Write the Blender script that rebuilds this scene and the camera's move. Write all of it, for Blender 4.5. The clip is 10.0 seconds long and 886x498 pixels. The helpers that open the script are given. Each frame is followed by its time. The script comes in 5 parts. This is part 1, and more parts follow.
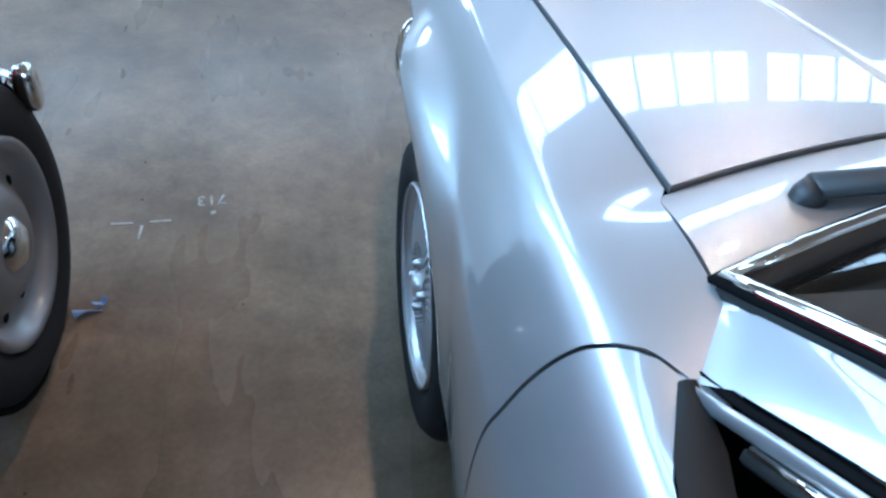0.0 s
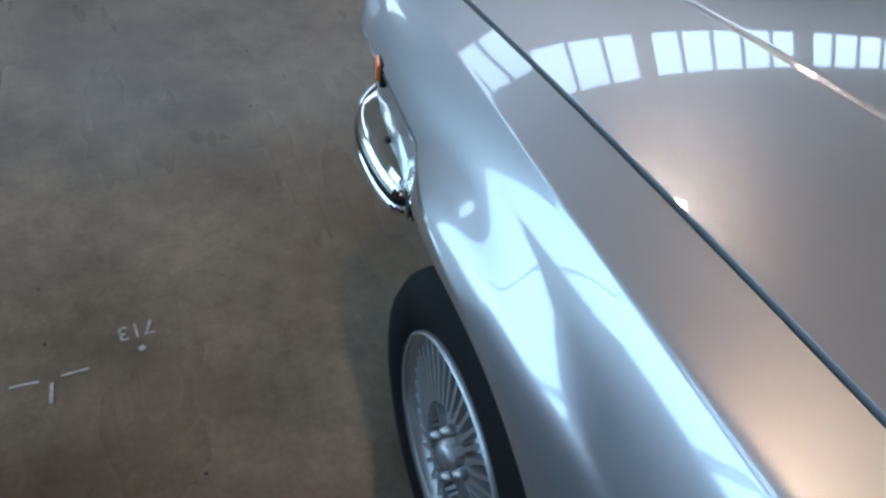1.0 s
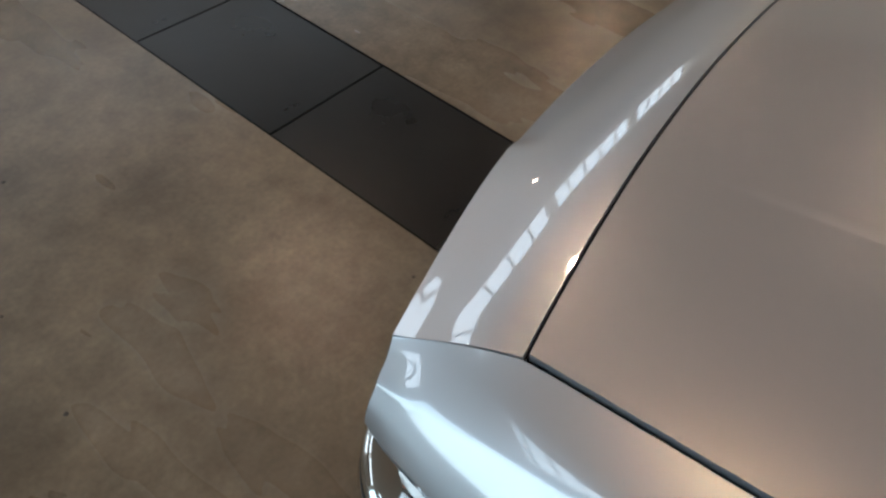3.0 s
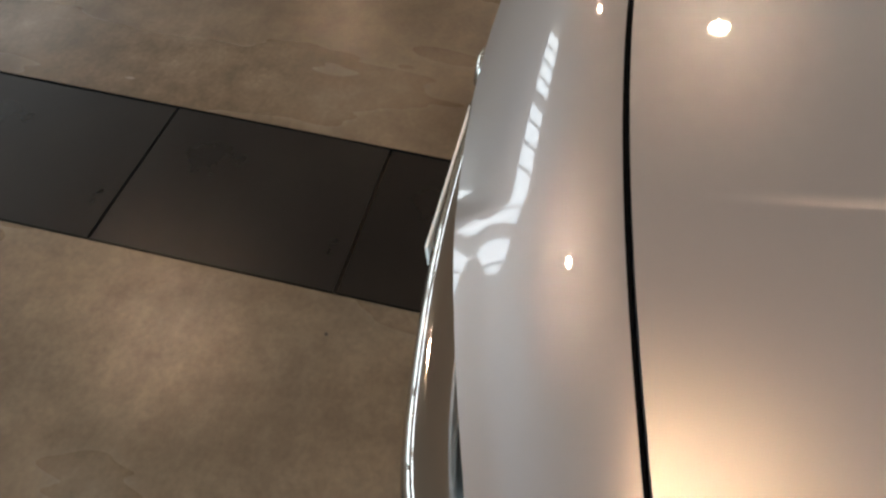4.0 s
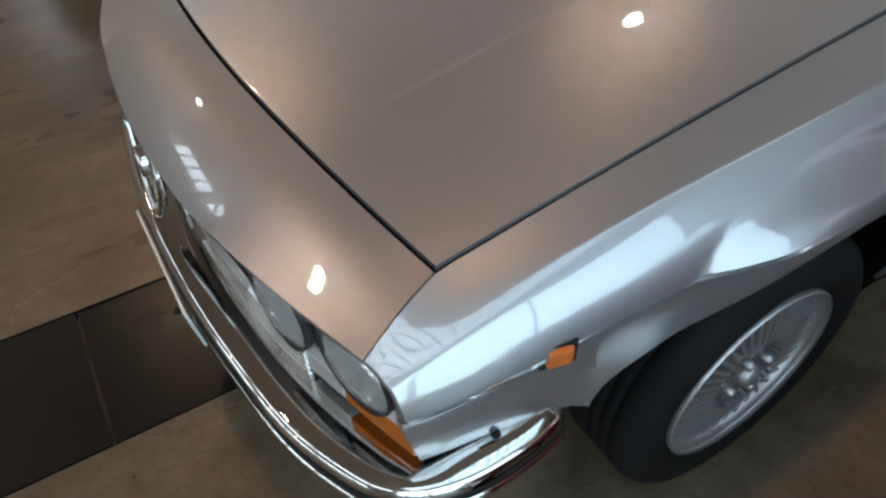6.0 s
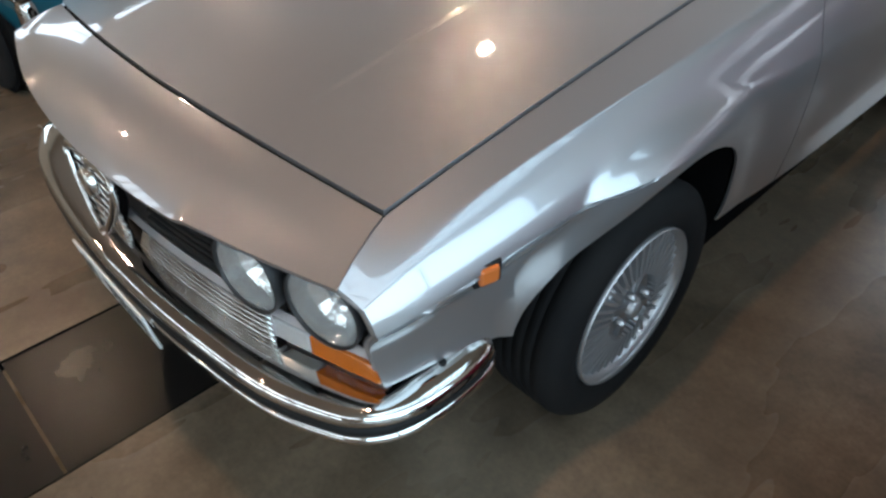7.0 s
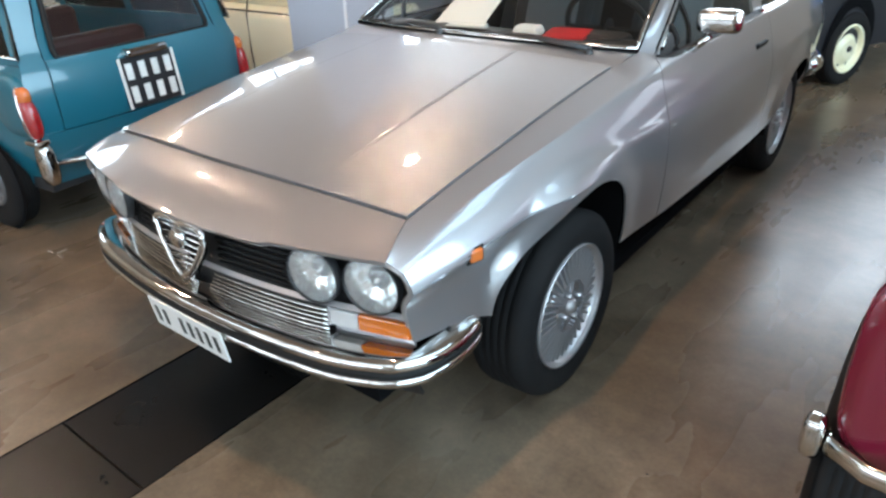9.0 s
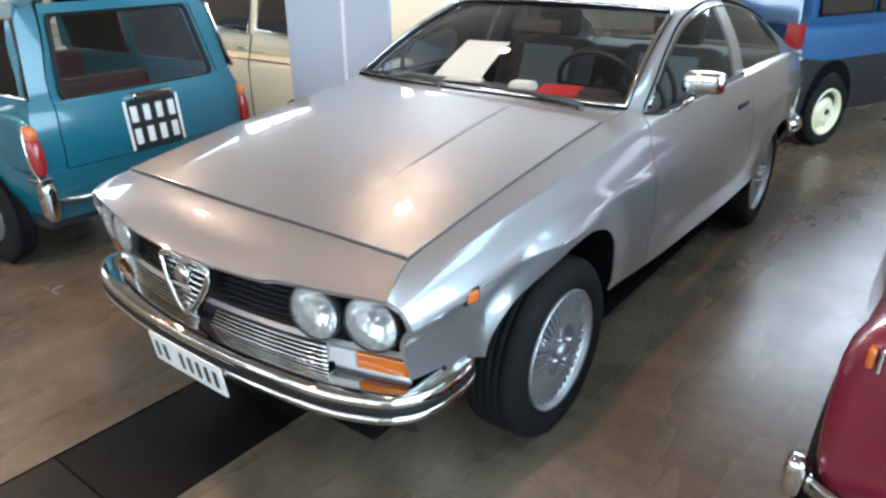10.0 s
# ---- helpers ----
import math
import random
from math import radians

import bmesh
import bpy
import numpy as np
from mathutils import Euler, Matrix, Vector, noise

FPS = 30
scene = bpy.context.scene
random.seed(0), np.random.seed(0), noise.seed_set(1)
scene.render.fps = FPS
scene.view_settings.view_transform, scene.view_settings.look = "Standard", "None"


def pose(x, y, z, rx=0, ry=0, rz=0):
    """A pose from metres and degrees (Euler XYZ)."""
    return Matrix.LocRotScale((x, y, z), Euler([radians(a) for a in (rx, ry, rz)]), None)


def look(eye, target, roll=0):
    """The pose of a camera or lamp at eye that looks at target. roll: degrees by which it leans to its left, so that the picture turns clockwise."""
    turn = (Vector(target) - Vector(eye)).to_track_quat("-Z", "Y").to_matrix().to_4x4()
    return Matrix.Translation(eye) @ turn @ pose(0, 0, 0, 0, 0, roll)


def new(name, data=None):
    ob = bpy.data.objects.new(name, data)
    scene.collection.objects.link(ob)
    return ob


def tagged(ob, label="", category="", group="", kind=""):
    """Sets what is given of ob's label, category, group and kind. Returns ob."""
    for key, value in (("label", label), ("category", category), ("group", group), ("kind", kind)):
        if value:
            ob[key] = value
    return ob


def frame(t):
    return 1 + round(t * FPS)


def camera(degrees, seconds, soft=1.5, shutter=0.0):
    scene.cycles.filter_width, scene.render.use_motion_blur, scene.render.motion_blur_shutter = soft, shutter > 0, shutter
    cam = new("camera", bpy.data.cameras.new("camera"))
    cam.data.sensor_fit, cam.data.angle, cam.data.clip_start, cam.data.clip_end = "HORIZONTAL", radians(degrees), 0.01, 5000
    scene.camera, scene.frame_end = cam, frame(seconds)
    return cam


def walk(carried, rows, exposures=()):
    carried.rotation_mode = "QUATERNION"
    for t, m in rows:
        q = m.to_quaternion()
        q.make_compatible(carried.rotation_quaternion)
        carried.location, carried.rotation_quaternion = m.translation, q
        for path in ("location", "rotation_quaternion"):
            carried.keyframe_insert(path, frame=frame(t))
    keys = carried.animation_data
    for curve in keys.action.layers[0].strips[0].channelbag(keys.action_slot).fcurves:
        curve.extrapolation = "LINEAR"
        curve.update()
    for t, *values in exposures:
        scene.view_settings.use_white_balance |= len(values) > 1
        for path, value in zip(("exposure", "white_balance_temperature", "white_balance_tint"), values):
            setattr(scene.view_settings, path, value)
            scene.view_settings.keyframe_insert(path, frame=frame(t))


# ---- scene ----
# The camera and its walk.
cam = camera(65.4, 10.0, soft=2.6)
PATH = [
    (0, (-0.962, -0.894, 1.377), (-0.599, 0.446, -0.063), 8.7),
    (0.5, (-1.027, -0.656, 1.373), (-0.596, 0.626, -0.101), 5.4),
    (1, (-1.083, -0.425, 1.372), (-0.423, 0.76, -0.098), 11.7),
    (1.5, (-1.052, -0.119, 1.392), (-0.408, 1.056, -0.092), 14.8),
    (2, (-1.044, 0.12, 1.364), (-0.349, 1.239, -0.141), 11.7),
    (2.5, (-1.03, 0.312, 1.348), (-0.114, 1.258, -0.157), 10.6),
    (4, (-0.808, 0.743, 1.324), (0.383, 0.948, -0.269), 4.1),
    (4.5, (-0.858, 0.731, 1.342), (0.368, 0.757, -0.238), 2.7),
    (5, (-0.927, 0.779, 1.358), (0.323, 0.529, -0.183), 1.7),
    (5.5, (-1.048, 0.835, 1.391), (0.225, 0.318, -0.063), -0.2),
    (7, (-1.295, 1.124, 1.434), (-0.172, 0.051, 0.174), -0.3),
    (7.5, (-1.421, 1.288, 1.454), (-0.329, 0.092, 0.28), 1.1),
    (8, (-1.457, 1.416, 1.482), (-0.351, 0.159, 0.388), -0.7),
    (8.5, (-1.481, 1.547, 1.479), (-0.427, 0.198, 0.445), -1.3),
    (9, (-1.611, 1.705, 1.506), (-0.502, 0.322, 0.58), -2.1),
    (9.5, (-1.634, 1.767, 1.513), (-0.523, 0.343, 0.653), -1.7),
    (10, (-1.633, 1.781, 1.523), (-0.52, 0.325, 0.724), -0.2),
]
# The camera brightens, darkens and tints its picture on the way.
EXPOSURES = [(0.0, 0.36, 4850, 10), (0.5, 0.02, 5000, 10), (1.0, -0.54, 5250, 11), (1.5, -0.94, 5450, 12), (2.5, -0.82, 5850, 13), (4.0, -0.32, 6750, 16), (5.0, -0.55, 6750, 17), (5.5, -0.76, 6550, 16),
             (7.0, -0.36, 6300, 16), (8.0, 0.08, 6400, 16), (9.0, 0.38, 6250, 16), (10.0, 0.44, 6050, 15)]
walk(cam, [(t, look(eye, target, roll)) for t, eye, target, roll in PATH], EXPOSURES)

# ---- world, windows' daylight, exposure ----
scene.view_settings.exposure = 0.0
world = bpy.data.worlds.new("sky")
scene.world = world
world.use_nodes = True
wn = world.node_tree
sky = wn.nodes.new("ShaderNodeTexSky")
sky.sky_type, sky.sun_disc = "NISHITA", False
sky.sun_elevation, sky.sun_rotation = radians(48), radians(-60)
wn.links.new(sky.outputs["Color"], wn.nodes["Background"].inputs["Color"])
wn.nodes["Background"].inputs["Strength"].default_value = 0.12


def area(name, eye, target, sx, sy, watts, color):
    d = bpy.data.lights.new(name, "AREA")
    d.shape, d.size, d.size_y, d.energy, d.color = "RECTANGLE", sx, sy, watts, color
    ob = new(name, d)
    ob.matrix_world = look(eye, target)
    return ob


HALL_X0, HALL_X1, HALL_Y0, HALL_Y1, HALL_H = -8.0, 15.0, -12.0, 9.6, 7.2
BAY_Y1, BAY_H, BAY_Z = 21.0, 4.7, (1.0, 4.0)      # the lower bay beyond the clerestory
NORTH_Z, SOUTH_Z, WEST_Z = (5.2, 6.6), (3.4, 6.6), (0.7, 6.5)
SOUTH_X0, WEST_Y0, EAST_Y1, EAST_Z = -2.6, -4.6, 1.0, (2.0, 5.6)
ROOF_X0, ROOF_X1, ROOF_Y0, ROOF_Y1 = -7.4, -4.2, -6.5, 5.0      # glazed strip in the roof
DAY = (0.80, 0.95, 1.0)
SKYBLUE = (0.62, 0.90, 1.0)


def daylight(axis, at, a0, a1, z, radiance, color):
    """Sky light behind a band of windows."""
    w, h = a1 - a0, z[1] - z[0]
    c, m = (a0 + a1) / 2, (z[0] + z[1]) / 2
    eye = (c, at, m) if axis == "x" else (at, c, m)
    tgt = (c, 0, m) if axis == "x" else (0, c, m)
    area("window_daylight", eye, tgt, w, h + 0.6, radiance * math.pi * w * h, color)


daylight("x", HALL_Y1 + 0.8, HALL_X0, HALL_X1, NORTH_Z, 7.6, DAY)
daylight("x", HALL_Y0 - 0.8, SOUTH_X0, HALL_X1, SOUTH_Z, 10.0, DAY)
daylight("y", HALL_X0 - 0.8, WEST_Y0, HALL_Y1, WEST_Z, 5.5, SKYBLUE)
# bay-end window light, added out of view to brighten north-facing flanks
daylight("x", BAY_Y1 + 0.8, HALL_X0, HALL_X1, BAY_Z, 6.0, DAY)
area("roof_daylight", ((ROOF_X0 + ROOF_X1) / 2, (ROOF_Y0 + ROOF_Y1) / 2, HALL_H + 0.9), ((ROOF_X0 + ROOF_X1) / 2 + 0.001, (ROOF_Y0 + ROOF_Y1) / 2, 0), ROOF_X1 - ROOF_X0 + 0.6, ROOF_Y1 - ROOF_Y0 + 0.6, 4.6 * math.pi * (ROOF_X1 - ROOF_X0) * (ROOF_Y1 - ROOF_Y0), SKYBLUE)
daylight("y", HALL_X1 + 0.8, HALL_Y0, EAST_Y1, EAST_Z, 5.0, DAY)


# ---- materials ----
def rgba(c):
    return (*c, 1.0)


def mat(name, base, rough=0.5, metal=0.0, coat=0.0, coat_rough=0.03, var=0.12, scale=6.0, fine=90.0, bump=0.0, bump_scale=60.0,
        dirt=0.0, dirt_scale=1.3, dirt_color=None, spec=0.5, rough_var=0.0, dist=0.002, per_piece=0.0):
    """Procedural surface: two scales of colour variation, fine relief, blotches of wear."""
    m = bpy.data.materials.new(name)
    m.use_nodes = True
    nt = m.node_tree
    b = nt.nodes["Principled BSDF"]
    geo = nt.nodes.new("ShaderNodeTexCoord")
    info = nt.nodes.new("ShaderNodeObjectInfo")

    def noise_tex(sc, detail=4.0):
        n = nt.nodes.new("ShaderNodeTexNoise")
        n.inputs["Scale"].default_value, n.inputs["Detail"].default_value = sc, detail
        nt.links.new(geo.outputs["Object"], n.inputs["Vector"])
        return n

    def mix(a, c, f):
        n = nt.nodes.new("ShaderNodeMix")
        n.data_type = "RGBA"
        nt.links.new(f, n.inputs["Factor"])
        for s, v in ((n.inputs["A"], a), (n.inputs["B"], c)):
            if isinstance(v, tuple):
                s.default_value = v
            else:
                nt.links.new(v, s)
        return n.outputs["Result"]

    lo = tuple(max(0, v * (1 - var)) for v in base)
    hi = tuple(min(1, v * (1 + var)) for v in base)
    col = mix(rgba(lo), rgba(hi), noise_tex(scale).outputs["Fac"])
    f2 = noise_tex(fine, 2.0)
    col2 = mix(rgba(tuple(v * (1 - var * 0.7) for v in base)), rgba(tuple(min(1, v * (1 + var * 0.7)) for v in base)), f2.outputs["Fac"])
    half = nt.nodes.new("ShaderNodeValue")
    half.outputs[0].default_value = 0.4
    col = mix(col, col2, half.outputs[0])
    if dirt:
        n = noise_tex(dirt_scale, 7.0)
        r = nt.nodes.new("ShaderNodeMapRange")
        r.interpolation_type = "SMOOTHSTEP"
        r.inputs["From Min"].default_value, r.inputs["From Max"].default_value = 0.36, 0.72
        r.inputs["To Max"].default_value = dirt
        nt.links.new(n.outputs["Fac"], r.inputs["Value"])
        col = mix(col, rgba(dirt_color or tuple(v * 0.5 for v in base)), r.outputs["Result"])
    if per_piece:
        r = nt.nodes.new("ShaderNodeMapRange")
        r.inputs["To Min"].default_value, r.inputs["To Max"].default_value = 1 - per_piece, 1 + per_piece
        nt.links.new(info.outputs["Random"], r.inputs["Value"])
        hs = nt.nodes.new("ShaderNodeHueSaturation")
        nt.links.new(r.outputs["Result"], hs.inputs["Value"])
        nt.links.new(col, hs.inputs["Color"])
        col = hs.outputs["Color"]
    nt.links.new(col, b.inputs["Base Color"])
    b.inputs["Roughness"].default_value = rough
    if rough_var:
        n = noise_tex(scale * 0.7, 5.0)
        r = nt.nodes.new("ShaderNodeMapRange")
        r.inputs["To Min"].default_value, r.inputs["To Max"].default_value = max(0.02, rough - rough_var), min(1, rough + rough_var)
        nt.links.new(n.outputs["Fac"], r.inputs["Value"])
        nt.links.new(r.outputs["Result"], b.inputs["Roughness"])
    b.inputs["Metallic"].default_value = metal
    b.inputs["Coat Weight"].default_value, b.inputs["Coat Roughness"].default_value = coat, coat_rough
    b.inputs["Specular IOR Level"].default_value = spec
    if bump:
        n = noise_tex(bump_scale, 5.0)
        bp = nt.nodes.new("ShaderNodeBump")
        bp.inputs["Strength"].default_value, bp.inputs["Distance"].default_value = bump, dist
        nt.links.new(n.outputs["Fac"], bp.inputs["Height"])
        nt.links.new(bp.outputs["Normal"], b.inputs["Normal"])
    if name == "silver_metallic_paint":
        b.inputs["Coat IOR"].default_value = 1.95
    return m


def glass_mat(name, tint, rough=0.0, ior=1.45, white_mix=0.0):
    """Thin pane: see-through, with a pane's own reflection."""
    m = bpy.data.materials.new(name)
    m.use_nodes = True
    nt = m.node_tree
    nt.nodes.remove(nt.nodes["Principled BSDF"])
    out = nt.nodes["Material Output"]
    tr, gl, fr, mx = (nt.nodes.new(k) for k in ("ShaderNodeBsdfTransparent", "ShaderNodeBsdfGlossy", "ShaderNodeFresnel", "ShaderNodeMixShader"))
    tr.inputs["Color"].default_value = rgba(tint)
    gl.inputs["Roughness"].default_value = rough
    fr.inputs["IOR"].default_value = ior
    nt.links.new(fr.outputs["Fac"], mx.inputs["Fac"])
    nt.links.new(tr.outputs["BSDF"], mx.inputs[1])
    nt.links.new(gl.outputs["BSDF"], mx.inputs[2])
    last = mx
    if white_mix:       # ribbed glass, with white mixed in to stand for bright reflections
        df, m2 = nt.nodes.new("ShaderNodeBsdfDiffuse"), nt.nodes.new("ShaderNodeMixShader")
        df.inputs["Color"].default_value = (0.85, 0.86, 0.86, 1)
        m2.inputs["Fac"].default_value = white_mix
        nt.links.new(mx.outputs["Shader"], m2.inputs[1])
        nt.links.new(df.outputs["BSDF"], m2.inputs[2])
        last = m2
    nt.links.new(last.outputs["Shader"], out.inputs["Surface"])
    return m


M = {}
M["silver"] = mat("silver_metallic_paint", (0.375, 0.375, 0.385), 0.36, 0.76, 1.0, 0.035, var=0.03, scale=3, fine=1800, bump=0.04, bump_scale=2500, dist=0.0004)
# near-black for joints, and for shade painted in at the wheel arches
M["gap"] = mat("dark_seam_shade", (0.007, 0.007, 0.0075), 0.95, spec=0.0)
M["black_trim"] = mat("black_rubber", (0.010, 0.010, 0.010), 0.62, var=0.2, bump=0.1, bump_scale=300, spec=0.22)
M["black_plastic"] = mat("black_plastic", (0.014, 0.014, 0.015), 0.42, var=0.2, bump=0.05, bump_scale=400)
M["tyre"] = mat("tyre_rubber", (0.008, 0.008, 0.0085), 0.85, spec=0.2, var=0.25, scale=9, bump=0.15, bump_scale=220, dirt=0.4, dirt_scale=7, dirt_color=(0.017, 0.016, 0.015))
M["chrome"] = mat("chrome", (0.66, 0.645, 0.62), 0.06, 1.0, var=0.03, rough_var=0.02)
M["alloy"] = mat("silver_alloy", (0.50, 0.50, 0.51), 0.36, 0.75, 0.3, 0.1, var=0.08, scale=20)
M["hub"] = mat("alloy_hub", (0.40, 0.40, 0.41), 0.35, 0.9, var=0.1, scale=30)
M["amber"] = mat("amber_lens", (0.52, 0.125, 0.008), 0.12, 0.0, 0.8, 0.03, var=0.12, scale=60)
M["amber_dull"] = mat("orange_lens", (0.55, 0.14, 0.03), 0.25, 0.0, 0.5, 0.08, var=0.12, scale=60)
M["red_lens"] = mat("red_lens", (0.28, 0.010, 0.012), 0.12, 0.0, 0.8, 0.03, var=0.15, scale=50)
M["white_lens"] = mat("clear_ribbed_lens", (0.45, 0.45, 0.44), 0.15, 0.0, 0.7, 0.05, var=0.1, scale=40)
M["lamp_glass"] = glass_mat("headlamp_glass", (0.93, 0.95, 0.95), 0.02, white_mix=0.20)
M["reflector"] = mat("reflector", (0.95, 0.95, 0.94), 0.10, 1.0, var=0.03, bump=0.35, bump_scale=40, dist=0.006)
M["glass"] = glass_mat("car_glass", (0.84, 0.89, 0.86))
M["side_glass"] = glass_mat("side_window_glass", (0.80, 0.86, 0.83), ior=1.25)
M["dark_glass"] = glass_mat("tinted_glass", (0.45, 0.50, 0.48))
M["interior"] = mat("dark_vinyl", (0.018, 0.018, 0.019), 0.6, var=0.25, scale=12, bump=0.15, bump_scale=160)
M["grey_cloth"] = mat("grey_seat_cloth", (0.05, 0.05, 0.053), 0.9, var=0.15, bump=0.3, bump_scale=300)
M["pale_cloth"] = mat("pale_grey_cloth", (0.20, 0.22, 0.24), 0.9, var=0.12, bump=0.3, bump_scale=300)
M["red_vinyl"] = mat("red_vinyl", (0.05, 0.006, 0.008), 0.55, var=0.2, scale=9, bump=0.1, bump_scale=120)
M["paper"] = mat("white_paper", (0.82, 0.82, 0.80), 0.75, var=0.03)
M["red_card"] = mat("red_card", (0.45, 0.02, 0.025), 0.5, var=0.08)
M["plate_white"] = mat("white_plate", (0.74, 0.75, 0.73), 0.4, var=0.04, scale=14, dirt=0.2, dirt_scale=8)
M["plate_black"] = mat("black_plate", (0.015, 0.015, 0.017), 0.35, var=0.2)
M["ink"] = mat("dark_ink", (0.03, 0.035, 0.03), 0.5)
M["teal"] = mat("teal_paint", (0.010, 0.115, 0.165), 0.28, 0.0, 0.9, 0.03, var=0.06, scale=4)
M["cream"] = mat("cream_paint", (0.88, 0.82, 0.62), 0.3, 0.0, 0.8, 0.04, var=0.05, scale=4)
M["blue"] = mat("blue_metallic_paint", (0.018, 0.10, 0.25), 0.3, 0.3, 0.9, 0.03, var=0.06, scale=4)
M["cladding"] = mat("dark_grey_cladding", (0.012, 0.013, 0.017), 0.5, var=0.12)
M["cream_wheel"] = mat("cream_wheel_paint", (0.80, 0.75, 0.52), 0.35, 0.0, 0.4, var=0.06, scale=20)
M["maroon"] = mat("maroon_paint", (0.16, 0.010, 0.030), 0.25, 0.0, 1.0, 0.02, var=0.08, scale=4)
M["wheel_silver"] = mat("silver_wheel_paint", (0.14, 0.14, 0.145), 0.42, 0.35, 0.3, 0.1, var=0.1, scale=20)


def concrete_mat():
    """Old polished concrete: soft mottling, long faint streaks, worn and duller patches."""
    m = bpy.data.materials.new("polished_concrete")
    m.use_nodes = True
    nt = m.node_tree
    b = nt.nodes["Principled BSDF"]
    geo = nt.nodes.new("ShaderNodeTexCoord")

    def field(scale, stretch, detail, lo, hi, turn=0.0):
        mp, n, r = (nt.nodes.new(k) for k in ("ShaderNodeMapping", "ShaderNodeTexNoise", "ShaderNodeMapRange"))
        mp.inputs["Scale"].default_value = stretch
        mp.inputs["Rotation"].default_value = (0, 0, turn)
        n.inputs["Scale"].default_value, n.inputs["Detail"].default_value, n.inputs["Roughness"].default_value = scale, detail, 0.6
        r.inputs["From Min"].default_value, r.inputs["From Max"].default_value = 0.25, 0.75
        r.inputs["To Min"].default_value, r.inputs["To Max"].default_value = lo, hi
        r.clamp = False
        nt.links.new(geo.outputs["Object"], mp.inputs["Vector"])
        nt.links.new(mp.outputs["Vector"], n.inputs["Vector"])
        nt.links.new(n.outputs["Fac"], r.inputs["Value"])
        return r.outputs["Result"]

    def times(a, c):
        n = nt.nodes.new("ShaderNodeMath")
        n.operation = "MULTIPLY"
        nt.links.new(a, n.inputs[0])
        nt.links.new(c, n.inputs[1])
        return n.outputs[0]
    shade = times(times(field(0.9, (1, 1, 1), 4, 0.60, 1.45), field(4.0, (1, 1, 1), 6, 0.60, 1.40)), times(field(3.0, (1, 0.16, 1), 3, 0.86, 1.14, 0.2), field(70, (1, 1, 1), 2, 0.86, 1.14)))
    shade = times(shade, field(15, (1, 1, 1), 5, 0.80, 1.20))
    hue = nt.nodes.new("ShaderNodeMix")
    hue.data_type = "RGBA"
    nt.links.new(field(1.7, (1, 1, 1), 3, 0, 1), hue.inputs["Factor"])
    hue.inputs["A"].default_value, hue.inputs["B"].default_value = (0.122, 0.090, 0.058, 1), (0.134, 0.108, 0.078, 1)
    hs = nt.nodes.new("ShaderNodeHueSaturation")
    nt.links.new(shade, hs.inputs["Value"])
    nt.links.new(hue.outputs["Result"], hs.inputs["Color"])
    nt.links.new(hs.outputs["Color"], b.inputs["Base Color"])
    nt.links.new(times(field(2.4, (1, 0.22, 1), 4, 0.80, 1.25, 0.35), field(1.1, (1, 1, 1), 3, 0.25, 0.31)), b.inputs["Roughness"])
    bp = nt.nodes.new("ShaderNodeBump")
    bp.inputs["Strength"].default_value, bp.inputs["Distance"].default_value = 0.06, 0.004
    nt.links.new(field(3.5, (1, 0.5, 1), 1, 0, 1), bp.inputs["Height"])
    nt.links.new(bp.outputs["Normal"], b.inputs["Normal"])
    b.inputs["Specular IOR Level"].default_value = 0.45
    return m


M["concrete"] = concrete_mat()
M["steel_plate"] = mat("dark_steel_plate", (0.0065, 0.0064, 0.0062), 0.30, 0.0, var=0.6, scale=5.0, fine=60, bump=0.10, bump_scale=30, dirt=0.40, dirt_scale=3.2,
                       dirt_color=(0.016, 0.0145, 0.012), rough_var=0.10, spec=0.3, per_piece=0.4)
M["floor_paint"] = mat("white_floor_paint", (0.40, 0.40, 0.38), 0.6, var=0.25, scale=60, dirt=0.7, dirt_scale=45, dirt_color=(0.22, 0.19, 0.16))
M["plaster"] = mat("warm_plaster", (0.42, 0.36, 0.29), 0.8, var=0.1, scale=0.8, bump=0.1)
M["ceiling"] = mat("brown_boarded_ceiling", (0.215, 0.168, 0.132), 0.75, var=0.14, scale=0.5, bump=0.1)
M["steel"] = mat("painted_steel", (0.20, 0.21, 0.22), 0.5, 0.2, var=0.1)
M["panel"] = mat("blue_grey_board", (0.36, 0.42, 0.51), 0.55, var=0.05, scale=2)
M["panel_edge"] = mat("pale_joint_strip", (0.66, 0.70, 0.74), 0.5)
M["blue_tag"] = mat("blue_white_plastic", (0.18, 0.28, 0.50), 0.4, var=0.5, scale=40)
M["grit"] = mat("dark_grit", (0.035, 0.030, 0.026), 0.8, var=0.3)
M["black_metal"] = mat("black_lamp_metal", (0.03, 0.03, 0.03), 0.5, 0.3)


# ---- mesh helpers ----
def mesh_of(name, verts, faces, smooth=True):
    me = bpy.data.meshes.new(name)
    me.from_pydata([tuple(map(float, v)) for v in verts], [], faces)
    me.update()
    if smooth:
        me.polygons.foreach_set("use_smooth", [True] * len(me.polygons))
    return me


